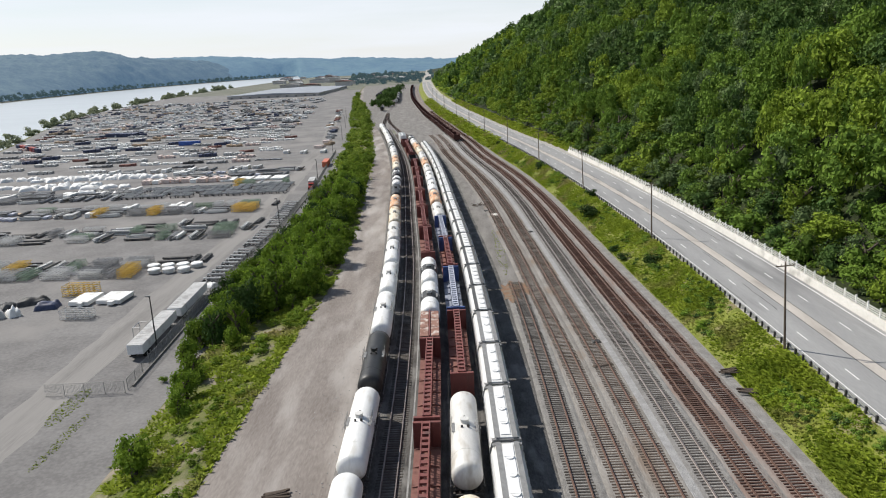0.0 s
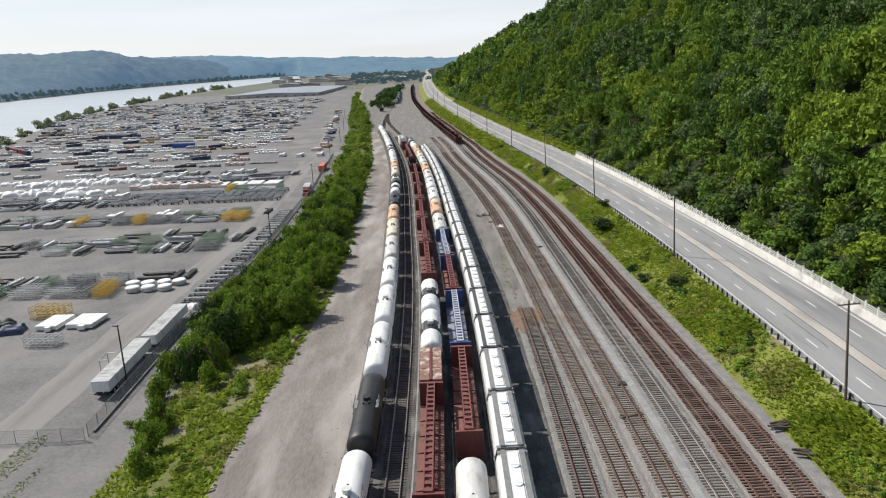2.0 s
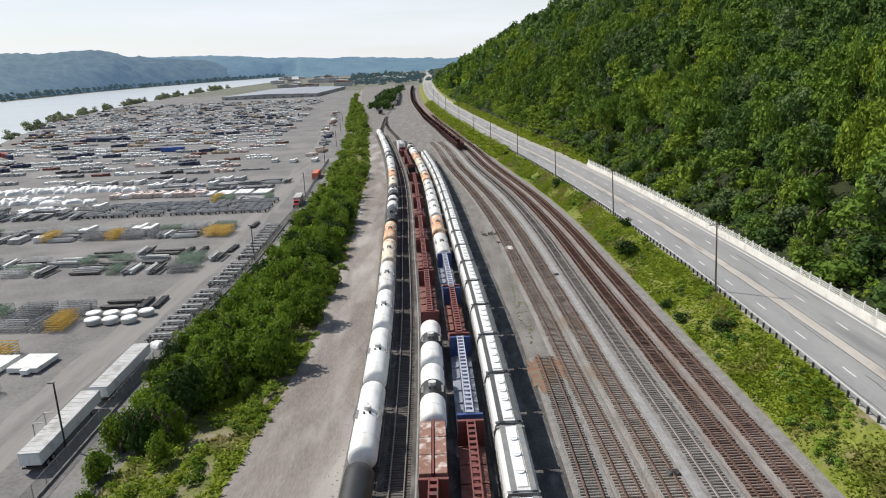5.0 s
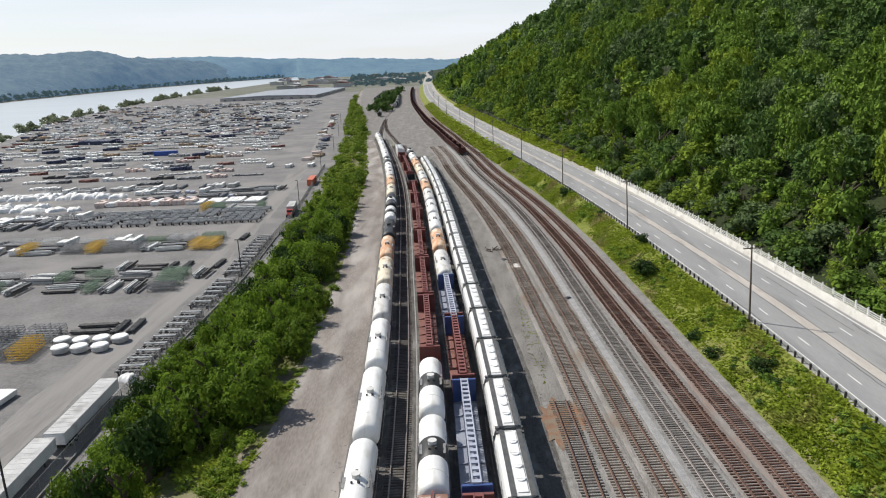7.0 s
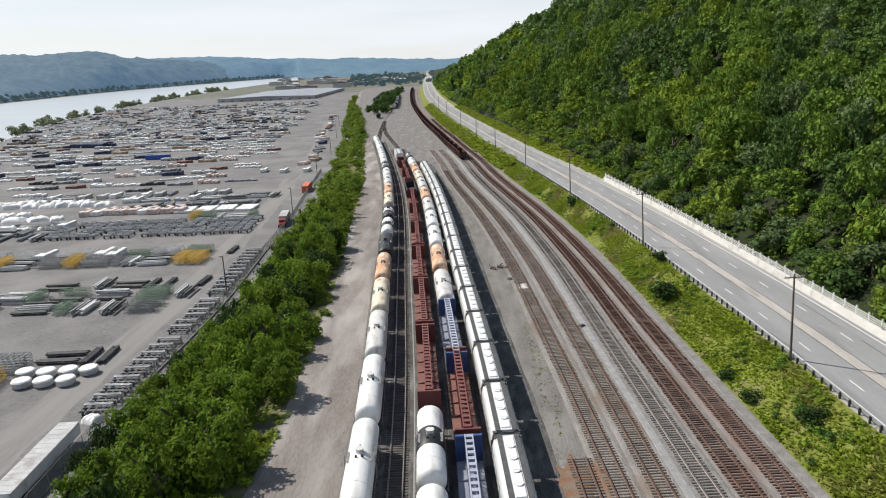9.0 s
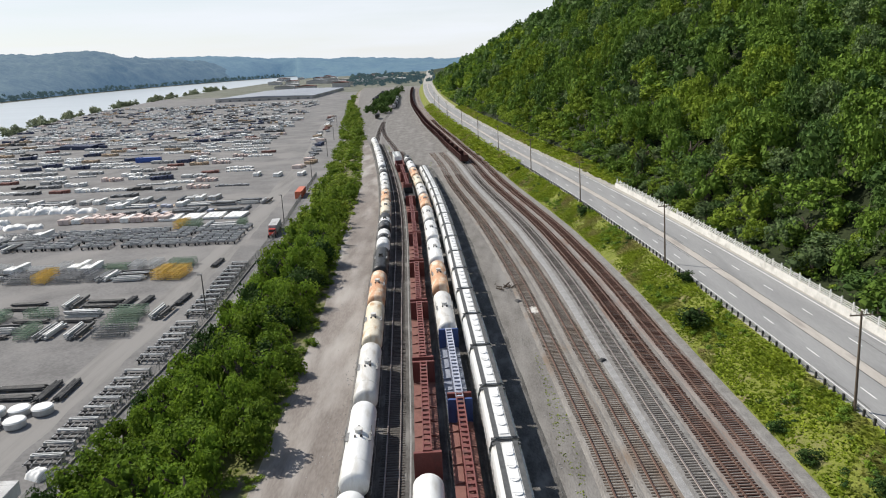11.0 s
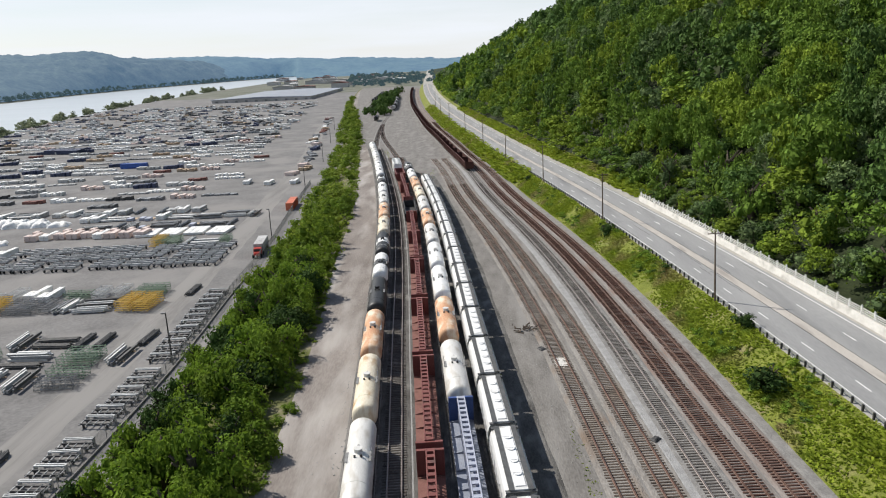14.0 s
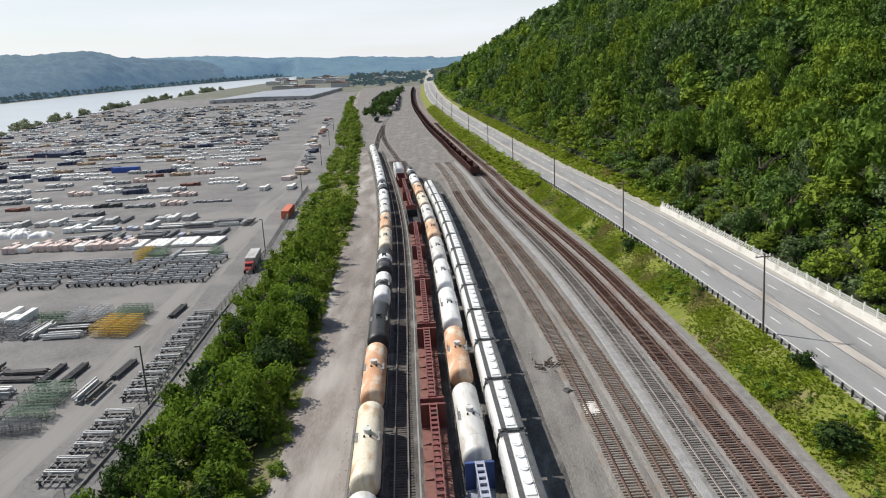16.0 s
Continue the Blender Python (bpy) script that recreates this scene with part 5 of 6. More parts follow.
def yard_fence():
    root = empty("chain_link_fence", "grey chain-link fence along the yard edge", "fence")
    bm = bmesh.new()
    rod(bm, (0, 0, 0), (0, 0, 2.0), 0.05, 6)
    post_me = part("post", bm, M_WIRE, root)
    bm = bmesh.new()
    rod(bm, (0, 0, 1.95), (0, 3.0, 1.95), 0.035, 5)
    rod(bm, (0, 0, 0.08), (0, 3.0, 0.08), 0.03, 4)
    for k in range(1, 15):
        rod(bm, (0, k * 0.2, 0.05), (0, k * 0.2, 1.95), 0.012, 3)
    for k in range(1, 9):
        rod(bm, (0, 0, 0.05 + k * 0.21), (0, 3.0, 0.05 + k * 0.21), 0.012, 3)
    panel_me = part("mesh_panel", bm, M_WIRE, root)
    spots = [(float(BANK_FOOT(y)), y, heading(BANK_FOOT, y)) for y in np.arange(103, 400, 3.0)]
    x0 = float(BANK_FOOT(102.0))
    spots += [(x0 - 3.0 * k, 102.0 - 0.1 * k, 90.0) for k in range(0, 4)]
    for i, (x, y, a) in enumerate(spots):
        m = pose(x, y, YARD_Z, 0, 0, a)
        for ob in (post_me, panel_me):
            if i == 0:
                ob.matrix_basis = m
            else:
                copy_thing(ob, m)
    kerb = new("concrete_kerb", sweep("concrete_kerb", offset(BANK_FOOT, 0.0), steps(104, 262, 3), [(0.25, YARD_Z - 0.2), (0.28, YARD_Z + 0.4), (0.48, YARD_Z + 0.4), (0.52, YARD_Z - 0.2)], M_BALLAST, True))
    tagged(kerb, "low concrete kerb wall below the yard fence", "kerb", kind="structure")


yard_fence()


def loose_bits():
    rng = random.Random(51)
    junk = empty("scrap_heap", "heap of dark twisted scrap beside the hoppers", "scrap")
    for k in range(22):
        bm = bmesh.new()
        x, y = rng.gauss(0, 0.8), rng.gauss(0, 0.9)
        rod(bm, (x, y, rng.uniform(0.05, 0.4)), (x + rng.uniform(-1, 1), y + rng.uniform(-1, 1), rng.uniform(0.1, 0.8)), rng.uniform(0.04, 0.12), 5)
        part("bar", bm, M_DEADWOOD, junk)
    junk.matrix_basis = pose(10.4, 207.4, 0)
    for x, y, sx, sy, mat, nm, label in ((14.4, 194.2, 1.3, 2.2, M_CONCRETE, "spilled_powder", "pale spill of powder on the tan track"), (13.3, 126.5, 2.2, 7.0, M_RUST_SOIL, "rusty_soil", "rust-orange soil at the end of the stub track"), (16.0, 128, 0.9, 5.0, M_RUST_SOIL, "rusty_soil", "rust-orange soil between two tracks")):
        bm = bmesh.new()
        cen = bm.verts.new((x, y, 0.135))
        ring = []
        for k in range(26):
            a = 2 * math.pi * k / 26
            q = 0.6 + 0.4 * rng.random()
            ring.append(bm.verts.new((x + math.cos(a) * sx * q, y + math.sin(a) * sy * q, 0.095)))
        for k in range(26):
            bm.faces.new((cen, ring[k], ring[(k + 1) % 26]))
        tagged(part(nm, bm, mat), label, "soil", kind="structure")
    for x, y, z, n, label in ((-14.7, 65.0, 0, 9, "stack of weathered timbers on the dirt road"), (38.2, 89, 0.4, 5, "old ties dumped beside the main track"), (26.0, 120, 0, 0, ""), (38.5, 83.3, 0.4, 4, "old ties dumped beside the main track")):
        if not n:
            continue
        pile = empty("timber_pile", label, "timber pile")
        for k in range(n):
            bm = bmesh.new()
            box(bm, -1.2, 1.2, -0.11, 0.11, -0.08, 0.08, 0.015)
            ob = part("timber", bm, M_TIE_TAN, pile)
            ob.matrix_basis = pose(rng.uniform(-0.3, 0.3), (k % 5) * 0.3 - 0.6, 0.12 + 0.17 * (k // 5), 0, rng.uniform(-4, 4), rng.uniform(-14, 14))
        pile.matrix_basis = pose(x, y, z, 0, 0, rng.uniform(-20, 20))
    # ballast stones and litter scattered on the open ground
    verts, quads = [], []
    cube = np.array([(sx, sy, sz) for sz in (-1, 1) for sy in (-1, 1) for sx in (-1, 1)], float)
    faces = np.array([(4, 5, 7, 6), (0, 1, 5, 4), (2, 6, 7, 3), (0, 4, 6, 2), (1, 3, 7, 5)])
    for k in range(1000):
        y = rng.uniform(50, 260)
        x = float(SIDING(y)) + rng.choice([rng.uniform(-22, -17.4), rng.uniform(-18.6, -17.2), rng.uniform(4.5, 11)])
        s = rng.uniform(0.03, 0.07)
        c = cube * np.array([s * rng.uniform(0.7, 1.5), s * rng.uniform(0.7, 1.5), s * 0.7]) * np.array([[rng.uniform(0.6, 1.0)] for _ in range(8)])
        verts.append(c + np.array([x, y, s * 0.4]))
        quads.append(faces + 8 * k)
    tagged(new("scattered_stones", array_mesh("scattered_stones", np.concatenate(verts), np.concatenate(quads), [M_GRAVEL])), "grey stones scattered on the bare ground", "stones", kind="stuff")


loose_bits()


# ---- the storage yard ----
def semi_trailer(label, length, mat, ramp=False):
    root = empty("semi_trailer", label, "trailer", "trailers in the yard")
    bm = bmesh.new()
    box(bm, -1.35, 1.35, 0, length, 1.0, 2.62, 0.05)
    part("body", bm, mat, root)
    bm = bmesh.new()
    box(bm, -1.38, 1.38, -0.05, length + 0.05, 2.62, 2.70, 0.02)
    part("roof", bm, M_TRAILER_ROOF, root, "dusty grey roof")
    bm = bmesh.new()
    for k in range(int(length / 1.2)):
        box(bm, -1.28, 1.28, 0.5 + k * 1.2, 0.56 + k * 1.2, 2.70, 2.725)
    part("roof_seams", bm, M_GALV, root)
    bm = bmesh.new()
    box(bm, -0.5, 0.5, 0.3, length - 0.3, 0.9, 1.15)
    box(bm, -1.1, 1.1, 0.0, 0.15, 0.55, 0.75)
    part("chassis", bm, M_DARK, root)
    for y in (1.6, 2.9):
        for s in (-1, 1):
            bm = bmesh.new()
            rod(bm, (s * 0.75, y, 0.5), (s * 1.28, y, 0.5), 0.5, 14)
            w = part("wheel", bm, M_RUBBER, root)
            bm = bmesh.new()
            rod(bm, (s * 1.28, y, 0.5), (s * 1.31, y, 0.5), 0.27, 10)
            part("rim", bm, M_GALV, w)
    bm = bmesh.new()
    for s in (-1, 1):
        box(bm, s * 0.8 - 0.07, s * 0.8 + 0.07, length - 2.6, length - 2.4, 0.0, 1.0)
    part("landing_legs", bm, M_DARK, root)
    for s in (-1, 1):
        bm = bmesh.new()
        box(bm, s * 0.65 - 0.62, s * 0.65 + 0.62, -0.05, 0.0, 1.05, 2.58, 0.01)
        part("rear_door", bm, M_TRAILER, root)
    if ramp:
        bm = bmesh.new()
        for a, b in (((-2.6, 6.5, 3.4), (-1.3, 6.5, 3.4)), ((-2.6, 9.5, 3.4), (-1.3, 9.5, 3.4)), ((-2.6, 6.5, 3.4), (-2.6, 9.5, 3.4)), ((-2.6, 6.5, 0), (-2.6, 6.5, 3.4)), ((-2.6, 9.5, 0), (-2.6, 9.5, 3.4))):
            rod(bm, a, b, 0.09, 5)
        part("side_frame", bm, M_GALV, root)
    return root


semi_trailer("white box trailer with a dusty grey roof at the fence", 17.5, M_TRAILER, True).matrix_basis = pose(-50.2, 114.8, YARD_Z, 0, 0, heading(BANK_FOOT, 125))
semi_trailer("second white box trailer parked in line at the fence", 17.0, M_TRAILER).matrix_basis = pose(-50.4, 133.4, YARD_Z, 0, 0, heading(BANK_FOOT, 140))


def shipping_container(label, mat, length=12.2):
    root = empty("shipping_container", label, "container", "containers in the yard")
    bm = bmesh.new()
    box(bm, -1.2, 1.2, 0, length, 0.1, 2.6)
    part("body", bm, mat, root)
    for s in (-1, 1):
        bm = bmesh.new()
        ribbed(bm, s * 1.204, np.arange(0.43, length - 0.2, 0.42), 0.08, 0.25, 2.45, s * 0.035)
        part("corrugated_side", bm, mat, root)
        bm = bmesh.new()
        box(bm, s * 0.6 - 0.57, s * 0.6 + 0.57, -0.05, 0.0, 0.2, 2.5, 0.01)
        part("door", bm, mat, root)
    bm = bmesh.new()
    for x in (-1.2, 1.2):
        for y in (0, length):
            box(bm, x - 0.07, x + 0.07, y - 0.07, y + 0.07, 0.0, 2.66)
    part("corner_posts", bm, mat, root)
    return root


shipping_container("orange-red shipping container beside the yard road", M_CONT_ORANGE).matrix_basis = pose(-56.6, 343.5, YARD_Z, 0, 0, 4)
shipping_container("bright blue shipping container among the stock", M_CONT_BLUE, 13.5).matrix_basis = pose(-160.5, 478.5, YARD_Z, 0, 0, 93)


def red_truck():
    root = empty("truck", "red truck with a pale box body", "truck")
    bm = bmesh.new()
    box(bm, -1.25, 1.25, 2.6, 12.4, 1.1, 3.1, 0.04)
    part("box_body", bm, M_TRAILER_ROOF, root, "pale grey box body")
    bm = bmesh.new()
    box(bm, -1.05, 1.05, 0.6, 2.3, 0.7, 2.35, 0.15)
    box(bm, -0.85, 0.85, -0.7, 0.7, 0.7, 1.45, 0.12)
    part("cab", bm, M_RED_CAB, root, "red painted cab")
    bm = bmesh.new()
    box(bm, -0.9, 0.9, 0.56, 0.62, 1.6, 2.2, 0.01)
    part("windscreen", bm, M_GLASS_DARK, root)
    bm = bmesh.new()
    box(bm, -0.45, 0.45, -0.6, 12.2, 0.75, 1.08)
    part("chassis", bm, M_DARK, root)
    for y in (-0.2, 2.9, 10.0, 11.2):
        for s in (-1, 1):
            bm = bmesh.new()
            rod(bm, (s * 0.75, y, 0.5), (s * 1.2, y, 0.5), 0.5, 14)
            part("wheel", bm, M_RUBBER, root)
    root.matrix_basis = pose(-51.6, 281.0, YARD_Z, 0, 0, 6)


red_truck()


def trailer_chassis(label, mat):
    """A bare frame of two long beams with cross bars and a raised end rail, lying across the fence line."""
    root = empty("trailer_chassis", label, "trailer chassis", "chassis along the fence")
    for y in (-0.55, 0.55):
        bm = bmesh.new()
        box(bm, -2.3, 2.3, y - 0.07, y + 0.07, 0.55, 0.80, 0.01)
        part("beam", bm, mat, root)
    for k in range(5):
        bm = bmesh.new()
        box(bm, -2.1 + k * 1.05 - 0.07, -2.1 + k * 1.05 + 0.07, -0.9, 0.9, 0.62, 0.76)
        part("cross_bar", bm, M_STEEL_A, root)
    bm = bmesh.new()
    box(bm, -2.0, 2.0, 0.85, 1.02, 0.95, 1.15, 0.02)
    box(bm, -2.0, 2.0, 1.25, 1.42, 0.95, 1.15, 0.02)
    for x in (-1.96, 1.96):
        box(bm, x - 0.08, x + 0.08, 0.85, 1.42, 0.0, 1.15)
    part("end_rail", bm, M_STEEL_B, root, "pale end rail")
    bm = bmesh.new()
    for x in (-1.7, 1.7):
        for y in (-0.5, 0.5):
            box(bm, x - 0.12, x + 0.12, y - 0.12, y + 0.12, 0.0, 0.56)
    part("blocks", bm, M_DARK, root)
    return root


CHASSIS = trailer_chassis("bare grey steel chassis frame parked at the fence", M_STEEL_C)
rng_y = random.Random(61)
for i in range(29):
    y = 158.0 + i * 3.28 + rng_y.uniform(-0.25, 0.25)
    m = pose(float(BANK_FOOT(y)) - 3.0 + rng_y.uniform(-0.25, 0.25), y, YARD_Z, 0, 0, heading(BANK_FOOT, y) + rng_y.uniform(-3, 3))
    if i == 0:
        CHASSIS.matrix_basis = m
    elif i not in (9, 16):
        copy_thing(CHASSIS, m)


def pipe_bundle(label, mat, length=8.0, n=5, r=0.15):
    root = empty("pipe_bundle", label, "pipe bundle", "steel stock in rows")
    for row in range(2):
        for k in range(n - row):
            bm = bmesh.new()
            d = 0.15 * ((k * 7 + row * 3) % 5 - 2)
            rod(bm, ((k + row * 0.5 - n / 2) * 2.05 * r, d, 0.2 + r + row * r * 1.75), ((k + row * 0.5 - n / 2) * 2.05 * r, length + d, 0.2 + r + row * r * 1.75), r, 8)
            part("pipe", bm, mat, root)
    for y in (0.2, 0.8):
        bm = bmesh.new()
        box(bm, -n * r, n * r, length * y - 0.1, length * y + 0.1, 0.0, 0.2)
        part("bearer", bm, M_TANWOOD, root)
    return root


def beam_stack(label, mats, length=7.0, width=3.0, rows=2, seed=0):
    """Sections of unlike lengths, laid in layers on bearers."""
    rng = random.Random(seed)
    root = empty("beam_stack", label, "beam stack", "steel stock in rows")
    for y in (0.18, 0.82):
        bm = bmesh.new()
        box(bm, -width / 2, width / 2, length * y - 0.1, length * y + 0.1, 0, 0.18)
        part("bearer", bm, M_TANWOOD, root)
    for row in range(rows):
        x = -width / 2 + rng.uniform(0, 0.3)
        while x < width / 2 - 0.2:
            w, a, b = rng.uniform(0.18, 0.42), rng.uniform(-0.6, 0.8), length - rng.uniform(-0.6, 1.4)
            z = 0.18 + row * 0.55
            bm = bmesh.new()
            box(bm, x, x + w, a, b, z, z + rng.uniform(0.3, 0.53))
            part("beam", bm, rng.choice(mats), root)
            x += w + rng.uniform(0.15, 0.6)
    return root


def frame_stack(label, mat, length=6.0, width=2.4, layers=4):
    """Welded frames of bars piled on one another."""
    root = empty("frame_stack", label, "frame stack", "steel stock in rows")
    for k in range(layers):
        bm = bmesh.new()
        z, o = 0.25 + k * 0.5, 0.12 * ((k * 5) % 3 - 1)
        for x in (-width / 2, 0, width / 2):
            rod(bm, (x + o, 0, z), (x + o, length, z), 0.07, 4)
        for j in range(7):
            rod(bm, (-width / 2 + o, length * j / 6, z), (width / 2 + o, length * j / 6, z), 0.06, 4)
            if k % 2 == 0 and j < 6:
                rod(bm, (-width / 2 + o, length * j / 6, z), (width / 2 + o, length * (j + 1) / 6, z), 0.045, 4)
        for x in (-width / 2, width / 2):
            for y in (0, length / 2, length):
                rod(bm, (x + o, y, z - 0.25), (x + o, y, z + 0.26), 0.05, 4)
        part("frame", bm, mat, root)
    return root


def wrapped_packs(label, mat, nx=2, ny=2, layers=2, w=1.3, d=3.6, h=0.75):
    root = empty("wrapped_packs", label, "wrapped packs", "packs in rows")
    for z in range(layers):
        for i in range(nx):
            for j in range(ny):
                if z == layers - 1 and (i + j * 3) % 4 == 3:
                    continue
                bm = bmesh.new()
                box(bm, (i - nx / 2) * (w + 0.12), (i - nx / 2) * (w + 0.12) + w, j * (d + 0.15), j * (d + 0.15) + d, 0.1 + z * h, 0.06 + (z + 1) * h, 0.06)
                part("pack", bm, mat, root)
    bm = bmesh.new()
    box(bm, -nx / 2 * (w + 0.12), nx / 2 * (w + 0.12) - 0.12, 0, ny * (d + 0.15) - 0.15, 0, 0.1)
    part("pallet", bm, M_TANWOOD, root)
    return root


def rack_frame(label, mat):
    """A wheeled steel rack with cross members, parked in ranks."""
    root = empty("steel_rack", label, "steel rack", "racks in ranks")
    bm = bmesh.new()
    for x in (-0.9, 0.9):
        box(bm, x - 0.08, x + 0.08, 0, 6.0, 0.55, 0.8)
    part("base_frame", bm, mat, root)
    for k in range(6):
        bm = bmesh.new()
        box(bm, -1.15, 1.15, 0.2 + k * 1.1, 0.42 + k * 1.1, 0.75, 1.0 + 0.2 * (k % 2), 0.02)
        part("cross_member", bm, M_STEEL_B if k % 2 else mat, root)
    bm = bmesh.new()
    for y in (0.6, 5.2):
        for x in (-0.95, 0.95):
            rod(bm, (x - 0.12, y, 0.35), (x + 0.12, y, 0.35), 0.35, 10)
    part("wheel_group", bm, M_RUBBER, root)
    return root


def big_lid(label):
    root = empty("round_tank", label, "tank", "round white tanks")
    bm = bmesh.new()
    rod(bm, (0, 0, 0.15), (0, 0, 1.0), 1.45, 24)
    part("shell", bm, M_STEEL_B, root)
    bm = bmesh.new()
    rod(bm, (0, 0, 1.0), (0, 0, 1.2), 1.55, 24, 1.35)
    part("lid", bm, M_WHITE, root, "domed white lid")
    bm = bmesh.new()
    box(bm, -1.2, 1.2, -0.6, 0.6, 0, 0.15)
    part("skid", bm, M_TANWOOD, root)
    return root


LID = big_lid("round steel tank with a white domed lid")
for i, (x, y) in enumerate(((-70.0, 172.6), (-66.4, 172.4), (-62.9, 172.8), (-59.6, 173.0), (-68.4, 168.6), (-65.0, 168.8), (-61.4, 169.0))):
    m = pose(x, y, YARD_Z, 0, 0, i * 40)
    if i == 0:
        LID.matrix_basis = m
    else:
        copy_thing(LID, m)


def white_slabs():
    for i, (x, y, w, d) in enumerate(((-77.2, 145.2, 4.2, 6.6), (-71.6, 145.6, 5.2, 6.2))):
        root = empty("precast_slab", "thick white precast slab with a notched edge", "slab", "white slabs")
        bm = bmesh.new()
        prism(bm, [(0, 0.2), (0, 1.0), (w, 1.0), (w, 0.2)], 0, d)
        part("slab", bm, M_WHITE, root)
        bm = bmesh.new()
        box(bm, w * 0.55, w * 0.8, -0.9, 0.0, 0.2, 1.0, 0.03)
        part("lug", bm, M_WHITE, root)
        bm = bmesh.new()
        for yy in (0.8, d - 0.8):
            box(bm, 0.2, w - 0.2, yy - 0.1, yy + 0.1, 0, 0.2)
        part("bearer", bm, M_TANWOOD, root)
        root.matrix_basis = pose(x, y, YARD_Z, 0, 0, -4)


white_slabs()


def tarp_heap(label, mat, x, y, w, d, h, seed, base=YARD_Z, name="covered_heap", category="covered heap"):
    """A soft cover over uneven goods."""
    n = 12
    verts, quads = [], []
    for j in range(n + 1):
        for i in range(n + 1):
            u, v = i / n * 2 - 1, j / n * 2 - 1
            edge = max(0.0, 1 - max(abs(u), abs(v)) ** 6)
            z = h * edge * (0.7 + 0.5 * noise.noise(Vector((u * 1.7, v * 1.7, seed))))
            verts.append((u * w / 2, v * d / 2, max(0.02, z)))
    for j in range(n):
        quads += [(j * (n + 1) + i, j * (n + 1) + i + 1, (j + 1) * (n + 1) + i + 1, (j + 1) * (n + 1) + i) for i in range(n)]
    ob = tagged(new(name, array_mesh(name, verts, quads, [mat], smooth=True)), label, category, "covered goods")
    ob.matrix_basis = pose(x, y, base, 0, 0, seed * 13)


for args in ((M_NAVY, -81.5, 145.0, 4.5, 3.6, 1.8, 1), (M_STEEL_C, -86.5, 148.5, 6.5, 3.2, 1.6, 2), (M_STEEL_B, -89.0, 139.5, 3.4, 3.0, 2.0, 3), (M_WHITE, -86.0, 140.5, 2.4, 2.4, 2.2, 4), (M_STEEL_B, -91.5, 133.0, 4.0, 3.4, 2.1, 5), (M_STEEL_C, -91.0, 146.0, 5.0, 3.2, 1.2, 6)):
    tarp_heap("covered heap of goods standing on the yard", *args)
tarp_heap("white plastic cover thrown over goods at the fence", M_WHITE, -50.6, 155.6, 2.6, 2.2, 1.3, 12)
for args in ((M_DARK, 23.6, 101.5, 1.1, 1.3, 0.35, 7, 0.1), (M_DEADWOOD, 22.9, 93.0, 0.5, 3.0, 0.2, 8, 0.1), (M_STEEL_C, 12.3, 199.3, 1.2, 1.0, 0.4, 9, 0.0), (M_STEEL_C, 21.6, 172.0, 0.9, 1.2, 0.3, 10, 0.1)):
    tarp_heap("dark rag of debris lying between the tracks", *args)
rng_b = random.Random(91)
for row, x0, x1 in ((309.0, -134, -176), (315.5, -150, -196), (334.0, -128, -190), (340.5, -140, -210), (291.0, -128, -150)):
    x = x0
    while x > x1:
        w = rng_b.uniform(4.5, 8.0)
        tarp_heap("large white wrapped bundle standing on the yard", M_WHITE, x - w / 2, row + rng_b.uniform(-0.8, 0.8), w, rng_b.uniform(4.0, 5.6), rng_b.uniform(1.3, 2.2), rng_b.randrange(20) * 14, name="wrapped_bundle", category="bundle")
        x -= w + rng_b.uniform(-0.6, 1.2)
KINDS = {}


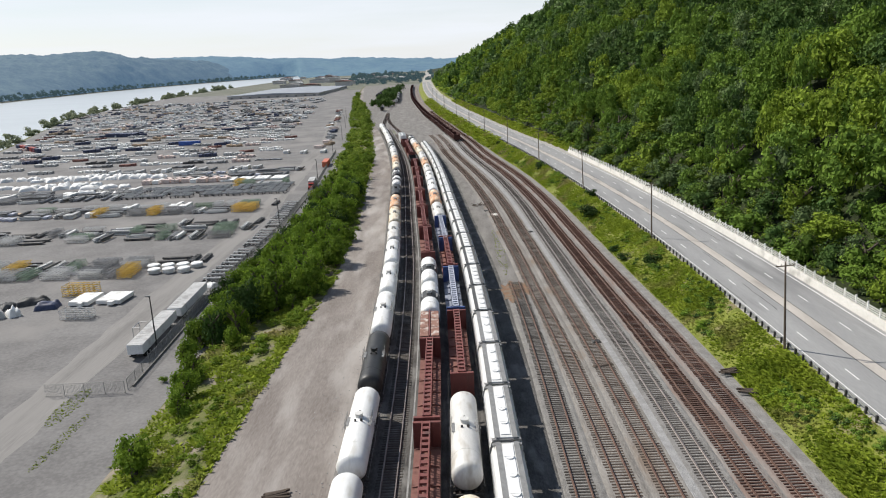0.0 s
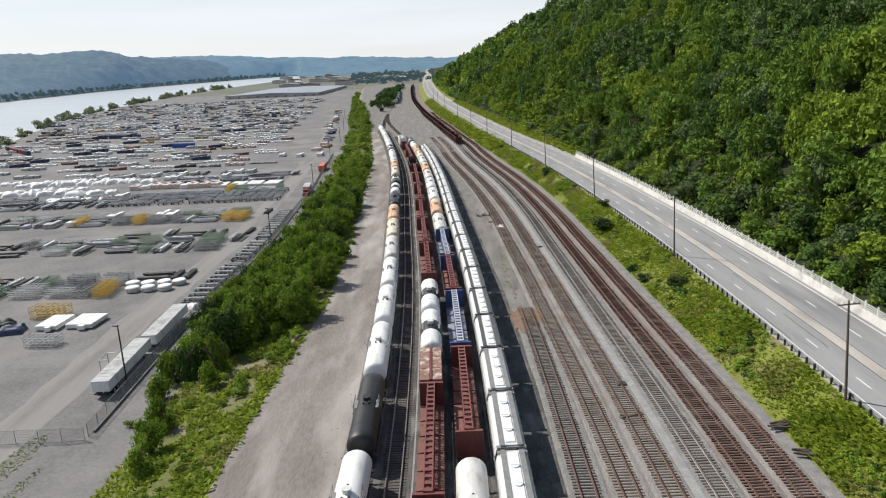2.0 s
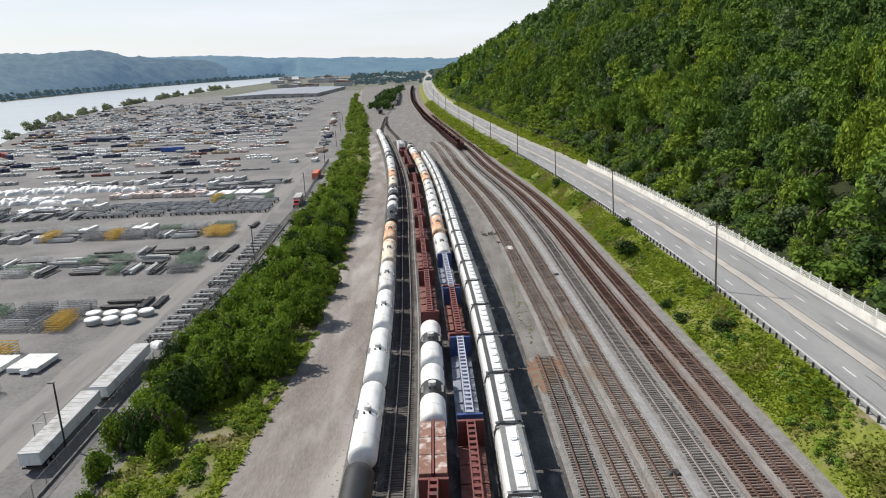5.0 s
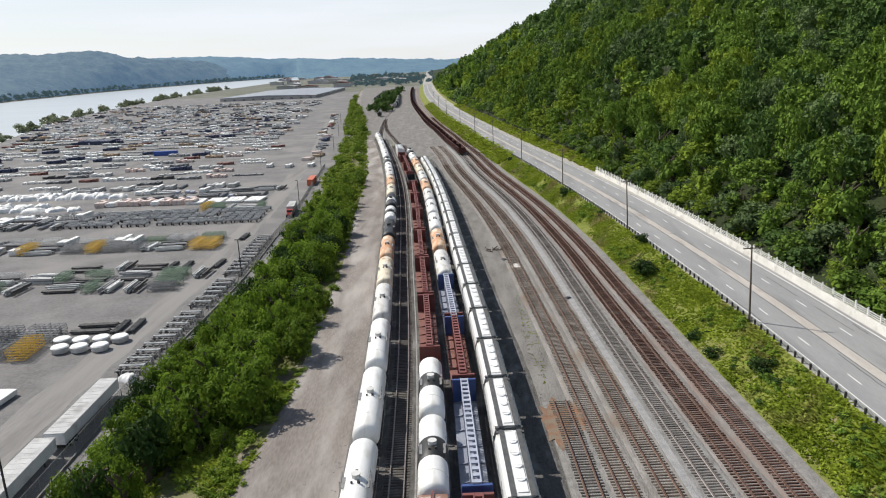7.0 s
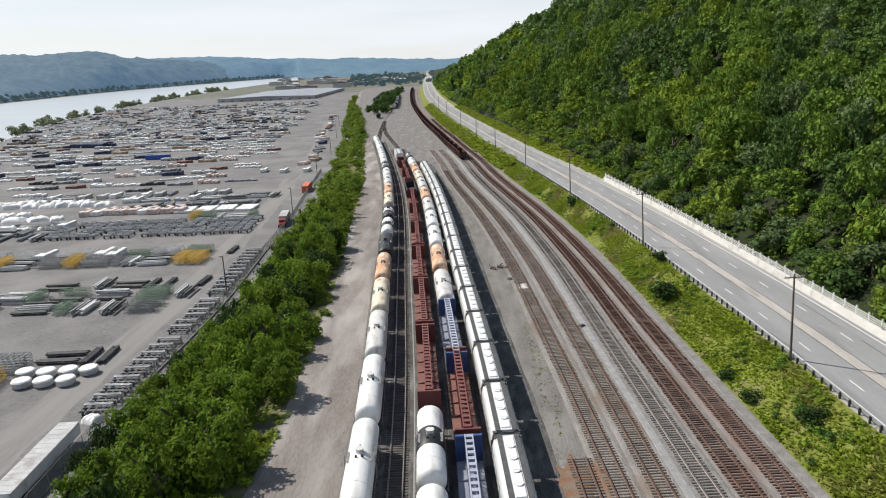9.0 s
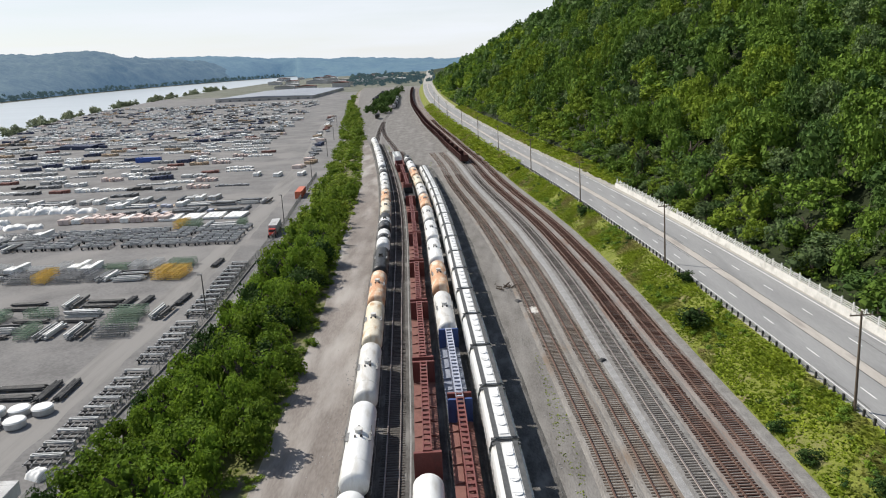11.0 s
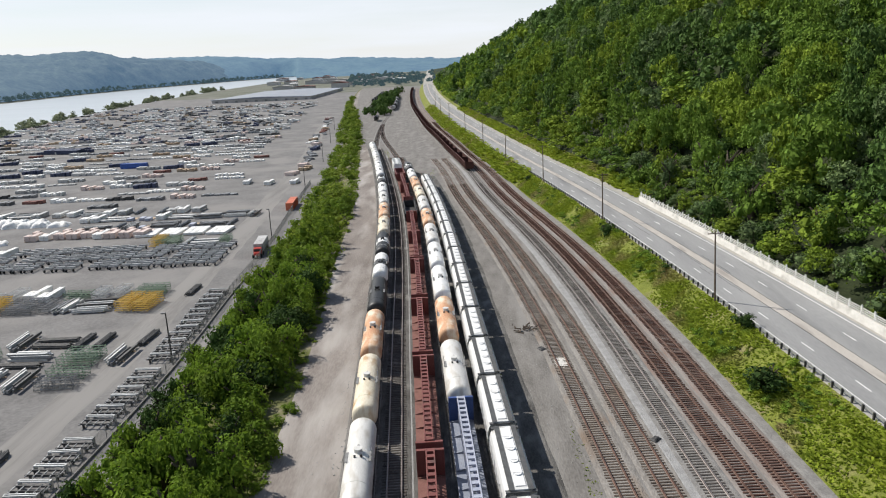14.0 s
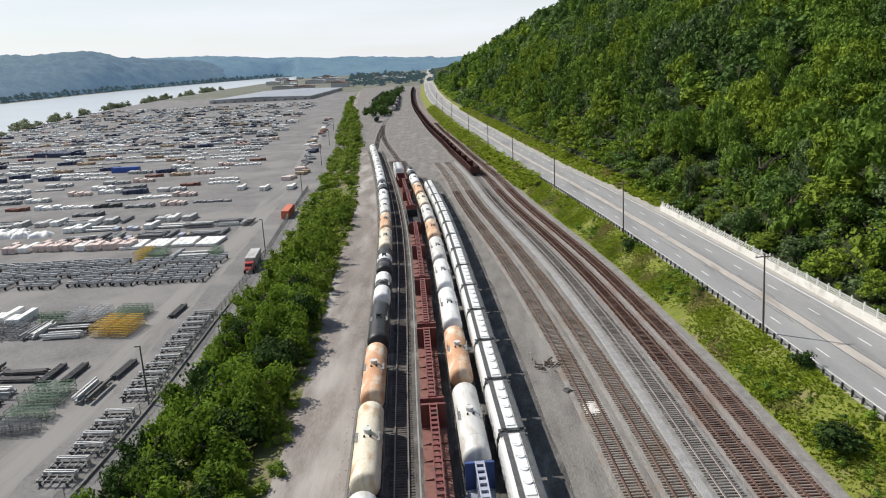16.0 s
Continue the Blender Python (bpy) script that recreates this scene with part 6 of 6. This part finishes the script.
def kind_of(key):
    """Builds each kind of stock once; later uses are copies."""
    if key not in KINDS:
        KINDS[key] = {
            "pipes_pale": lambda: pipe_bundle("bundle of pale steel pipes on timber bearers", M_STEEL_B),
            "pipes_dark": lambda: pipe_bundle("bundle of dark steel pipes on timber bearers", M_STEEL_C, 7.0, 6, 0.13),
            "pipes_grey": lambda: pipe_bundle("bundle of grey pipes on timber bearers", M_STEEL_A, 9.0, 4, 0.17),
            "beams_mix": lambda: beam_stack("mixed stack of grey and pale steel sections", [M_STEEL_A, M_STEEL_B, M_STEEL_C], seed=1),
            "beams_dark": lambda: beam_stack("stack of dark steel sections", [M_STEEL_C, M_STEEL_A], 8.0, 3.4, seed=2),
            "beams_pale": lambda: beam_stack("stack of pale grey sections", [M_STEEL_B, M_WHITE, M_STEEL_A], 7.5, 3.2, seed=3),
            "beams_wood": lambda: beam_stack("stack of tan timbers and grey sections", [M_TANWOOD, M_STEEL_B, M_TANWOOD], 6.5, 3.0, seed=4),
            "frames_grey": lambda: frame_stack("pile of grey welded steel frames", M_STEEL_A),
            "frames_pale": lambda: frame_stack("pile of pale welded steel frames", M_STEEL_B),
            "frames_green": lambda: frame_stack("pile of green welded steel frames", M_GREENISH),
            "frames_yellow": lambda: frame_stack("pile of yellow welded steel frames", M_YELLOW, 7.0, 3.2, 5),
            "packs_white": lambda: wrapped_packs("white wrapped packs stacked on pallets", M_WHITE),
            "packs_long": lambda: wrapped_packs("long white wrapped packs in one layer", M_WHITE, 3, 1, 1, 1.9, 9.0, 0.8),
            "packs_pink": lambda: wrapped_packs("pinkish crates stacked on pallets", M_PINK, 2, 3, 2, 1.7, 2.6, 0.85),
            "packs_grey": lambda: wrapped_packs("grey packs stacked on pallets", M_STEEL_B, 2, 2, 2, 1.5, 3.2, 0.7),
            "rack": lambda: rack_frame("grey wheeled steel rack in a rank", M_STEEL_A),
            "blue_unit": lambda: wrapped_packs("blue and white covered units", M_BLUE_BEAM, 1, 2, 1, 1.8, 3.0, 0.9),
            "box_white": lambda: shipping_container("white storage box among the stock", M_TRAILER, 7.0),
            "box_red": lambda: shipping_container("red storage container near the river", M_CONT_RED, 12.0),
            "box_navy": lambda: shipping_container("dark blue storage container near the river", M_NAVY, 12.0),
        }[key]()
        KINDS[key]["fresh"] = 1
    return KINDS[key]


def stock(key, x, y, turn=0.0):
    ob = kind_of(key)
    m = pose(x, y, YARD_Z, 0, 0, turn)
    if "fresh" in ob.keys():
        del ob["fresh"]
        ob.matrix_basis = m
    else:
        copy_thing(ob, m)


WIDE = {"pipes_pale": 2.8, "pipes_dark": 2.8, "pipes_grey": 2.8, "beams_mix": 3.6, "beams_dark": 4.0, "beams_pale": 3.8, "beams_wood": 3.6, "frames_grey": 3.1, "frames_pale": 3.1, "frames_green": 3.1, "frames_yellow": 3.9, "packs_white": 3.4, "packs_long": 6.6, "packs_pink": 4.2, "packs_grey": 3.6, "rack": 2.7, "blue_unit": 2.4, "box_white": 3.0, "box_red": 3.0, "box_navy": 3.0}
rng_s = random.Random(71)


def stock_row(y, right, left, keys, gap=0.5, skip=0.05):
    x = right
    while x > left:
        key = rng_s.choice(keys)
        w = WIDE[key]
        if key[:5] in ("pipes", "beams", "frame") and rng_s.random() < 0.5:
            for dy in (1.4, 4.9):
                stock(rng_s.choice([key, key, rng_s.choice([k for k in keys if k[:5] in ("pipes", "beams", "frame")])]), x, y + dy + rng_s.uniform(-0.3, 0.3), 90 + rng_s.uniform(-4, 4))
            w = 7.8
        elif rng_s.random() > skip:
            stock(key, x - w / 2, y + rng_s.uniform(-0.8, 0.8), rng_s.uniform(-4, 4))
        x -= w + rng_s.uniform(0, 2 * gap)



def yard_lane():
    rng = random.Random(77)
    verts, quads = [], []
    ys = steps(60, 700, 6)
    for y in ys:
        x = float(BANK_FOOT(y))
        j = [rng.uniform(-0.5, 0.5) for _ in range(3)]
        verts += [(x - 14.5 + j[0], y, YARD_Z + 0.004), (x - 11 + j[1], y, YARD_Z + 0.02), (x - 7.6 + j[2], y, YARD_Z + 0.004)]
    for i in range(len(ys) - 1):
        quads += [(3 * i + k, 3 * i + k + 1, 3 * i + k + 4, 3 * i + k + 3) for k in range(2)]
    tagged(new("yard_lane", array_mesh("yard_lane", verts, quads, [M_LANE])), "dusty pale vehicle lane through the yard", "lane", kind="structure")


yard_lane()

# rows nearest the fence road, front to back
stock("frames_yellow", -75.0, 153.5, 88)
stock("frames_pale", -68.5, 137.6, 86)
stock("packs_pink", -84.5, 121.5, 70)
stock("beams_wood", -90.0, 116.0, 40)
stock("beams_pale", -93.5, 118.0, 60)
stock("frames_yellow", -74.0, 164.8, 4)
stock("frames_yellow", -104.5, 170.5, 0)
stock_row(165.5, -76.5, -150, ["frames_grey", "frames_pale", "frames_grey", "frames_green", "beams_dark"])
stock_row(173.0, -72.5, -150, ["frames_green", "frames_pale", "frames_grey", "beams_mix"], 0.8)
stock_row(176.8, -58.0, -70, ["pipes_dark", "beams_dark"])
stock_row(203.5, -61, -150, ["frames_pale", "frames_grey", "beams_mix", "frames_green", "frames_grey", "beams_pale", "pipes_dark"], 1.0, 0.12)
stock_row(212.0, -57, -165, ["frames_pale", "frames_grey", "beams_mix", "frames_green", "frames_grey", "beams_pale", "pipes_dark"], 0.9, 0.12)
stock_row(220.5, -56, -90, ["beams_mix", "pipes_dark"], 0.7, 0.2)
stock("frames_yellow", -65.5, 240.5, -6)
stock("frames_yellow", -69.5, 241.0, -6)
stock("frames_yellow", -98.0, 241.0, 0)
stock("frames_yellow", -117.0, 241.0, 0)
stock_row(241.0, -73.0, -185, ["packs_white", "blue_unit", "packs_grey", "beams_mix", "beams_dark", "frames_grey", "beams_pale"], 0.5)
stock_row(249.5, -57.5, -185, ["frames_green", "beams_dark", "pipes_dark", "frames_pale", "packs_white", "frames_grey", "blue_unit"], 0.6)
for row in (274.5, 282.5, 290.5):
    stock_row(row, -60.5 - (row - 274) * 0.05, -122, ["rack"], 0.05, 0.03)
    stock_row(row, -124, -215, ["beams_mix", "frames_grey", "packs_white", "pipes_grey", "beams_dark"], 0.8, 0.1)
stock("frames_yellow", -85.0, 297.5, 0)
stock_row(298.0, -64, -84, ["frames_green", "pipes_pale"], 0.4)
stock_row(310.5, -68.5, -92, ["packs_long"], 0.4)
stock_row(311.5, -93, -128, ["packs_pink", "packs_white", "packs_pink"], 0.4)
stock_row(311.5, -200, -235, ["beams_mix", "pipes_grey", "beams_dark", "blue_unit", "packs_grey"], 0.9, 0.1)
stock_row(322.5, -70, -115, ["pipes_grey", "blue_unit", "beams_dark"], 0.8, 0.15)
stock_row(336.0, -66, -125, ["beams_dark", "pipes_pale", "blue_unit", "beams_mix", "packs_white"], 0.9, 0.15)
stock_row(337.0, -212, -245, ["packs_long", "packs_white", "packs_long"], 0.5, 0.1)
stock_row(347.5, -84, -170, ["packs_white", "beams_mix", "packs_grey", "pipes_grey"], 0.9, 0.25)
# White wrapped packs stand in for three low white trailers.
for x, y in ((-67.6, 401), (-78.5, 401), (-88.5, 405)):
    stock("packs_white", x, y, rng_s.uniform(-8, 8))


def simple_stack(label, mat, w, d, h, steps_up):
    """A distant stack seen as a few layers, each a little smaller or shifted."""
    rng = random.Random(int(w * 10 + d + h * 7))
    root = empty("goods_stack", label, "goods stack", "distant goods in rows")
    for k in range(steps_up):
        bm = bmesh.new()
        x = -w / 2
        while x < w / 2 - 0.6:
            c = rng.uniform(0.9, 2.4)
            box(bm, x, min(w / 2, x + c), rng.uniform(0, 0.8), d - rng.uniform(0, 0.9), h * k / steps_up, h * (k + rng.uniform(0.6, 1.0)) / steps_up, 0.04)
            x += c + rng.uniform(0.05, 0.7)
        part("goods_layer", bm, mat, root)["kind"] = "stuff"
    return root


FAR_STOCK = [simple_stack(lb, mt, w, d, h, n) for lb, mt, w, d, h, n in (
    ("distant white wrapped goods in a row", M_WHITE, 9, 5, 1.5, 1), ("distant white wrapped goods in a low row", M_WHITE, 13, 4, 1.1, 1), ("distant grey steel stock in a row", M_STEEL_A, 10, 5, 1.3, 1),
    ("distant pale steel stock in a row", M_STEEL_B, 11, 5, 1.4, 1), ("distant dark stock in a row", M_STEEL_C, 10, 4, 1.6, 1), ("distant tan timber in a row", M_TANWOOD, 9, 5, 1.5, 1), ("distant pinkish crates in a row", M_PINK, 9, 5, 1.7, 1),
    ("distant dark blue units in a row", M_NAVY, 10, 4, 2.0, 1), ("distant pale steel in a low scattered row", M_STEEL_B, 12, 3, 0.8, 1), ("distant grey stock in a low row", M_STEEL_A, 14, 3, 0.9, 1), ("distant reddish-brown stock in a row", M_MAROON_DECK, 8, 4, 1.4, 1))]
first_use = set()
REST, REST_KIND = [], []
REST_MATS = [M_WHITE, M_STEEL_B, M_STEEL_A, M_STEEL_C, M_TANWOOD, M_PINK, M_NAVY]


def far_goods(x, y):
    """Adds a row of unlike stacks to the goods furthest off, which are joined."""
    # Goods here are largely white; extra white is weighted in to imitate haze.
    kind = rng_s.choice((0, 0, 0, 0, 0, 1, 1, 1, 1, 2, 2, 3, 4, 5, 6))
    end = x - rng_s.uniform(7, 14)
    while x > end:
        w, d, h = rng_s.uniform(0.9, 3.2), rng_s.uniform(2.5, 5.5), rng_s.uniform(0.6, 1.9)
        dy = rng_s.uniform(-0.8, 0.8)
        REST.append([(x - w * (1 - i), y + dy + d * j, YARD_Z + h * k) for k in (0, 1) for j in (0, 1) for i in (0, 1)])
        REST_KIND.append(kind if rng_s.random() < 0.8 else rng_s.randrange(7))
        x -= w + rng_s.uniform(0.05, 0.6)


y = 361.0
while y < 1120:
    left, right = float(SHORE(y)) + 26, -88 - (y - 360) * 0.115
    x = right + rng_s.uniform(-8, 4)
    while x > left:
        ob = FAR_STOCK[rng_s.choice((0, 0, 0, 0, 1, 1, 1, 1, 2, 2, 3, 3, 3, 4, 5, 6, 7, 8, 8, 9, 10))]
        if rng_s.random() < 0.78 and y > 600:
            far_goods(x - 6, y + rng_s.uniform(-2.5, 2.5))
        elif rng_s.random() < 0.78 and y <= 600:
            m = pose(x - 6, y + rng_s.uniform(-2.5, 2.5), YARD_Z, 0, 0, rng_s.uniform(-4, 4))
            if ob.name in first_use:
                copy_thing(ob, m)
            else:
                ob.matrix_basis = m
                first_use.add(ob.name)
        x -= rng_s.uniform(10.5, 14) * (1 if y < 700 else 1.25)
    y += rng_s.uniform(14, 18) * (1 if y < 600 else 1.35 if y < 850 else 1.8)
rest_faces = np.array([(4, 5, 7, 6), (0, 1, 5, 4), (2, 6, 7, 3), (0, 4, 6, 2), (1, 3, 7, 5)])
rest_quads = np.concatenate([rest_faces + 8 * i for i in range(len(REST))])
tagged(new("distant_goods", array_mesh("distant_goods", np.array(REST).reshape(-1, 3), rest_quads, REST_MATS, np.repeat(REST_KIND, 5))), "many rows of white and grey goods far across the yard", "goods", kind="stuff")
# stock beside the yard road, along the bank
for k in range(26):
    y = 430 + k * 14.0
    x = float(BANK_FOOT(y)) - rng_s.uniform(5, 11)
    copy_thing(rng_s.choice([o for o in FAR_STOCK if o.name in first_use]), pose(x, y, YARD_Z, 0, 0, 90 + rng_s.uniform(-20, 20)))
for k in range(7):
    stock("box_red" if k % 3 else "box_navy", -262 - k * 5.2, 470 + k * 5.5, 40 + rng_s.uniform(-3, 3))
for k in range(8):
    stock("box_navy", -240 - k * 3.2, 560 + k * 1.0, 4)


# ---- far end of the valley ----
def far_building(x, y, w, d, h, roof, label):
    root = empty("warehouse", label, "building", "far buildings")
    bm = bmesh.new()
    box(bm, -w / 2, w / 2, 0, d, 0, h)
    part("wall", bm, M_FAR_TOWN, root)
    bm = prism(bmesh.new(), [(-w / 2 - 1, h), (-w / 2 - 1, h + 0.5), (0, h + 2.5), (w / 2 + 1, h + 0.5), (w / 2 + 1, h)], -1, d + 1)
    part("roof", bm, roof, root)
    for k in range(max(2, int(w / 14)) if w > 100 else 0):
        bm = bmesh.new()
        cx = -w / 2 + (k + 0.5) * w / max(2, int(w / 14))
        box(bm, cx - 2, cx + 2, -0.15, 0.02, 0.2, h * 0.6)
        part("door", bm, M_WALKWAY, root)
    root.matrix_basis = pose(x, y, -5.5)


far_building(-285, 1210, 150, 330, 4.5, M_ROOF_GREY, "long low warehouse with a grey-blue metal roof")
rng_f = random.Random(81)
for k in range(34):
    y = rng_f.uniform(1650, 3100)
    far_building(rng_f.uniform(-0.235, -0.06) * y, y, rng_f.uniform(18, 60), rng_f.uniform(14, 40), rng_f.uniform(5, 10), rng_f.choice([M_ROOF_GREY, M_WHITE, M_FAR_TOWN, M_MAROON_DECK]), "small pale building far down the valley")
for k in range(26):
    y = rng_f.uniform(1800, 2700)
    far_building(float(FAR_SHORE(y)) - rng_f.uniform(70, 210), y, rng_f.uniform(12, 28), rng_f.uniform(10, 20), rng_f.uniform(10, 15), rng_f.choice([M_WHITE, M_FAR_TOWN]), "small pale house across the river")
# cars standing on the far sidings
SPUR = curve((560, -47), (655, -53), (778, -53), (980, -64), (1440, -88))
for i in range(14):
    put_car((HOP_B, GON_D, TANK_B)[i % 3], SPUR, 770 + i * 18.5)
# This black tank car stands in for a locomotive.
put_car(TANK_B, offset(SPUR, -4.0), 655)
SPUR_B = curve((880, -86), (1075, -93), (1400, -112))
for i in range(12):
    put_car((TANK_B, GON_D)[i % 2], SPUR_B, 930 + i * 19.0)
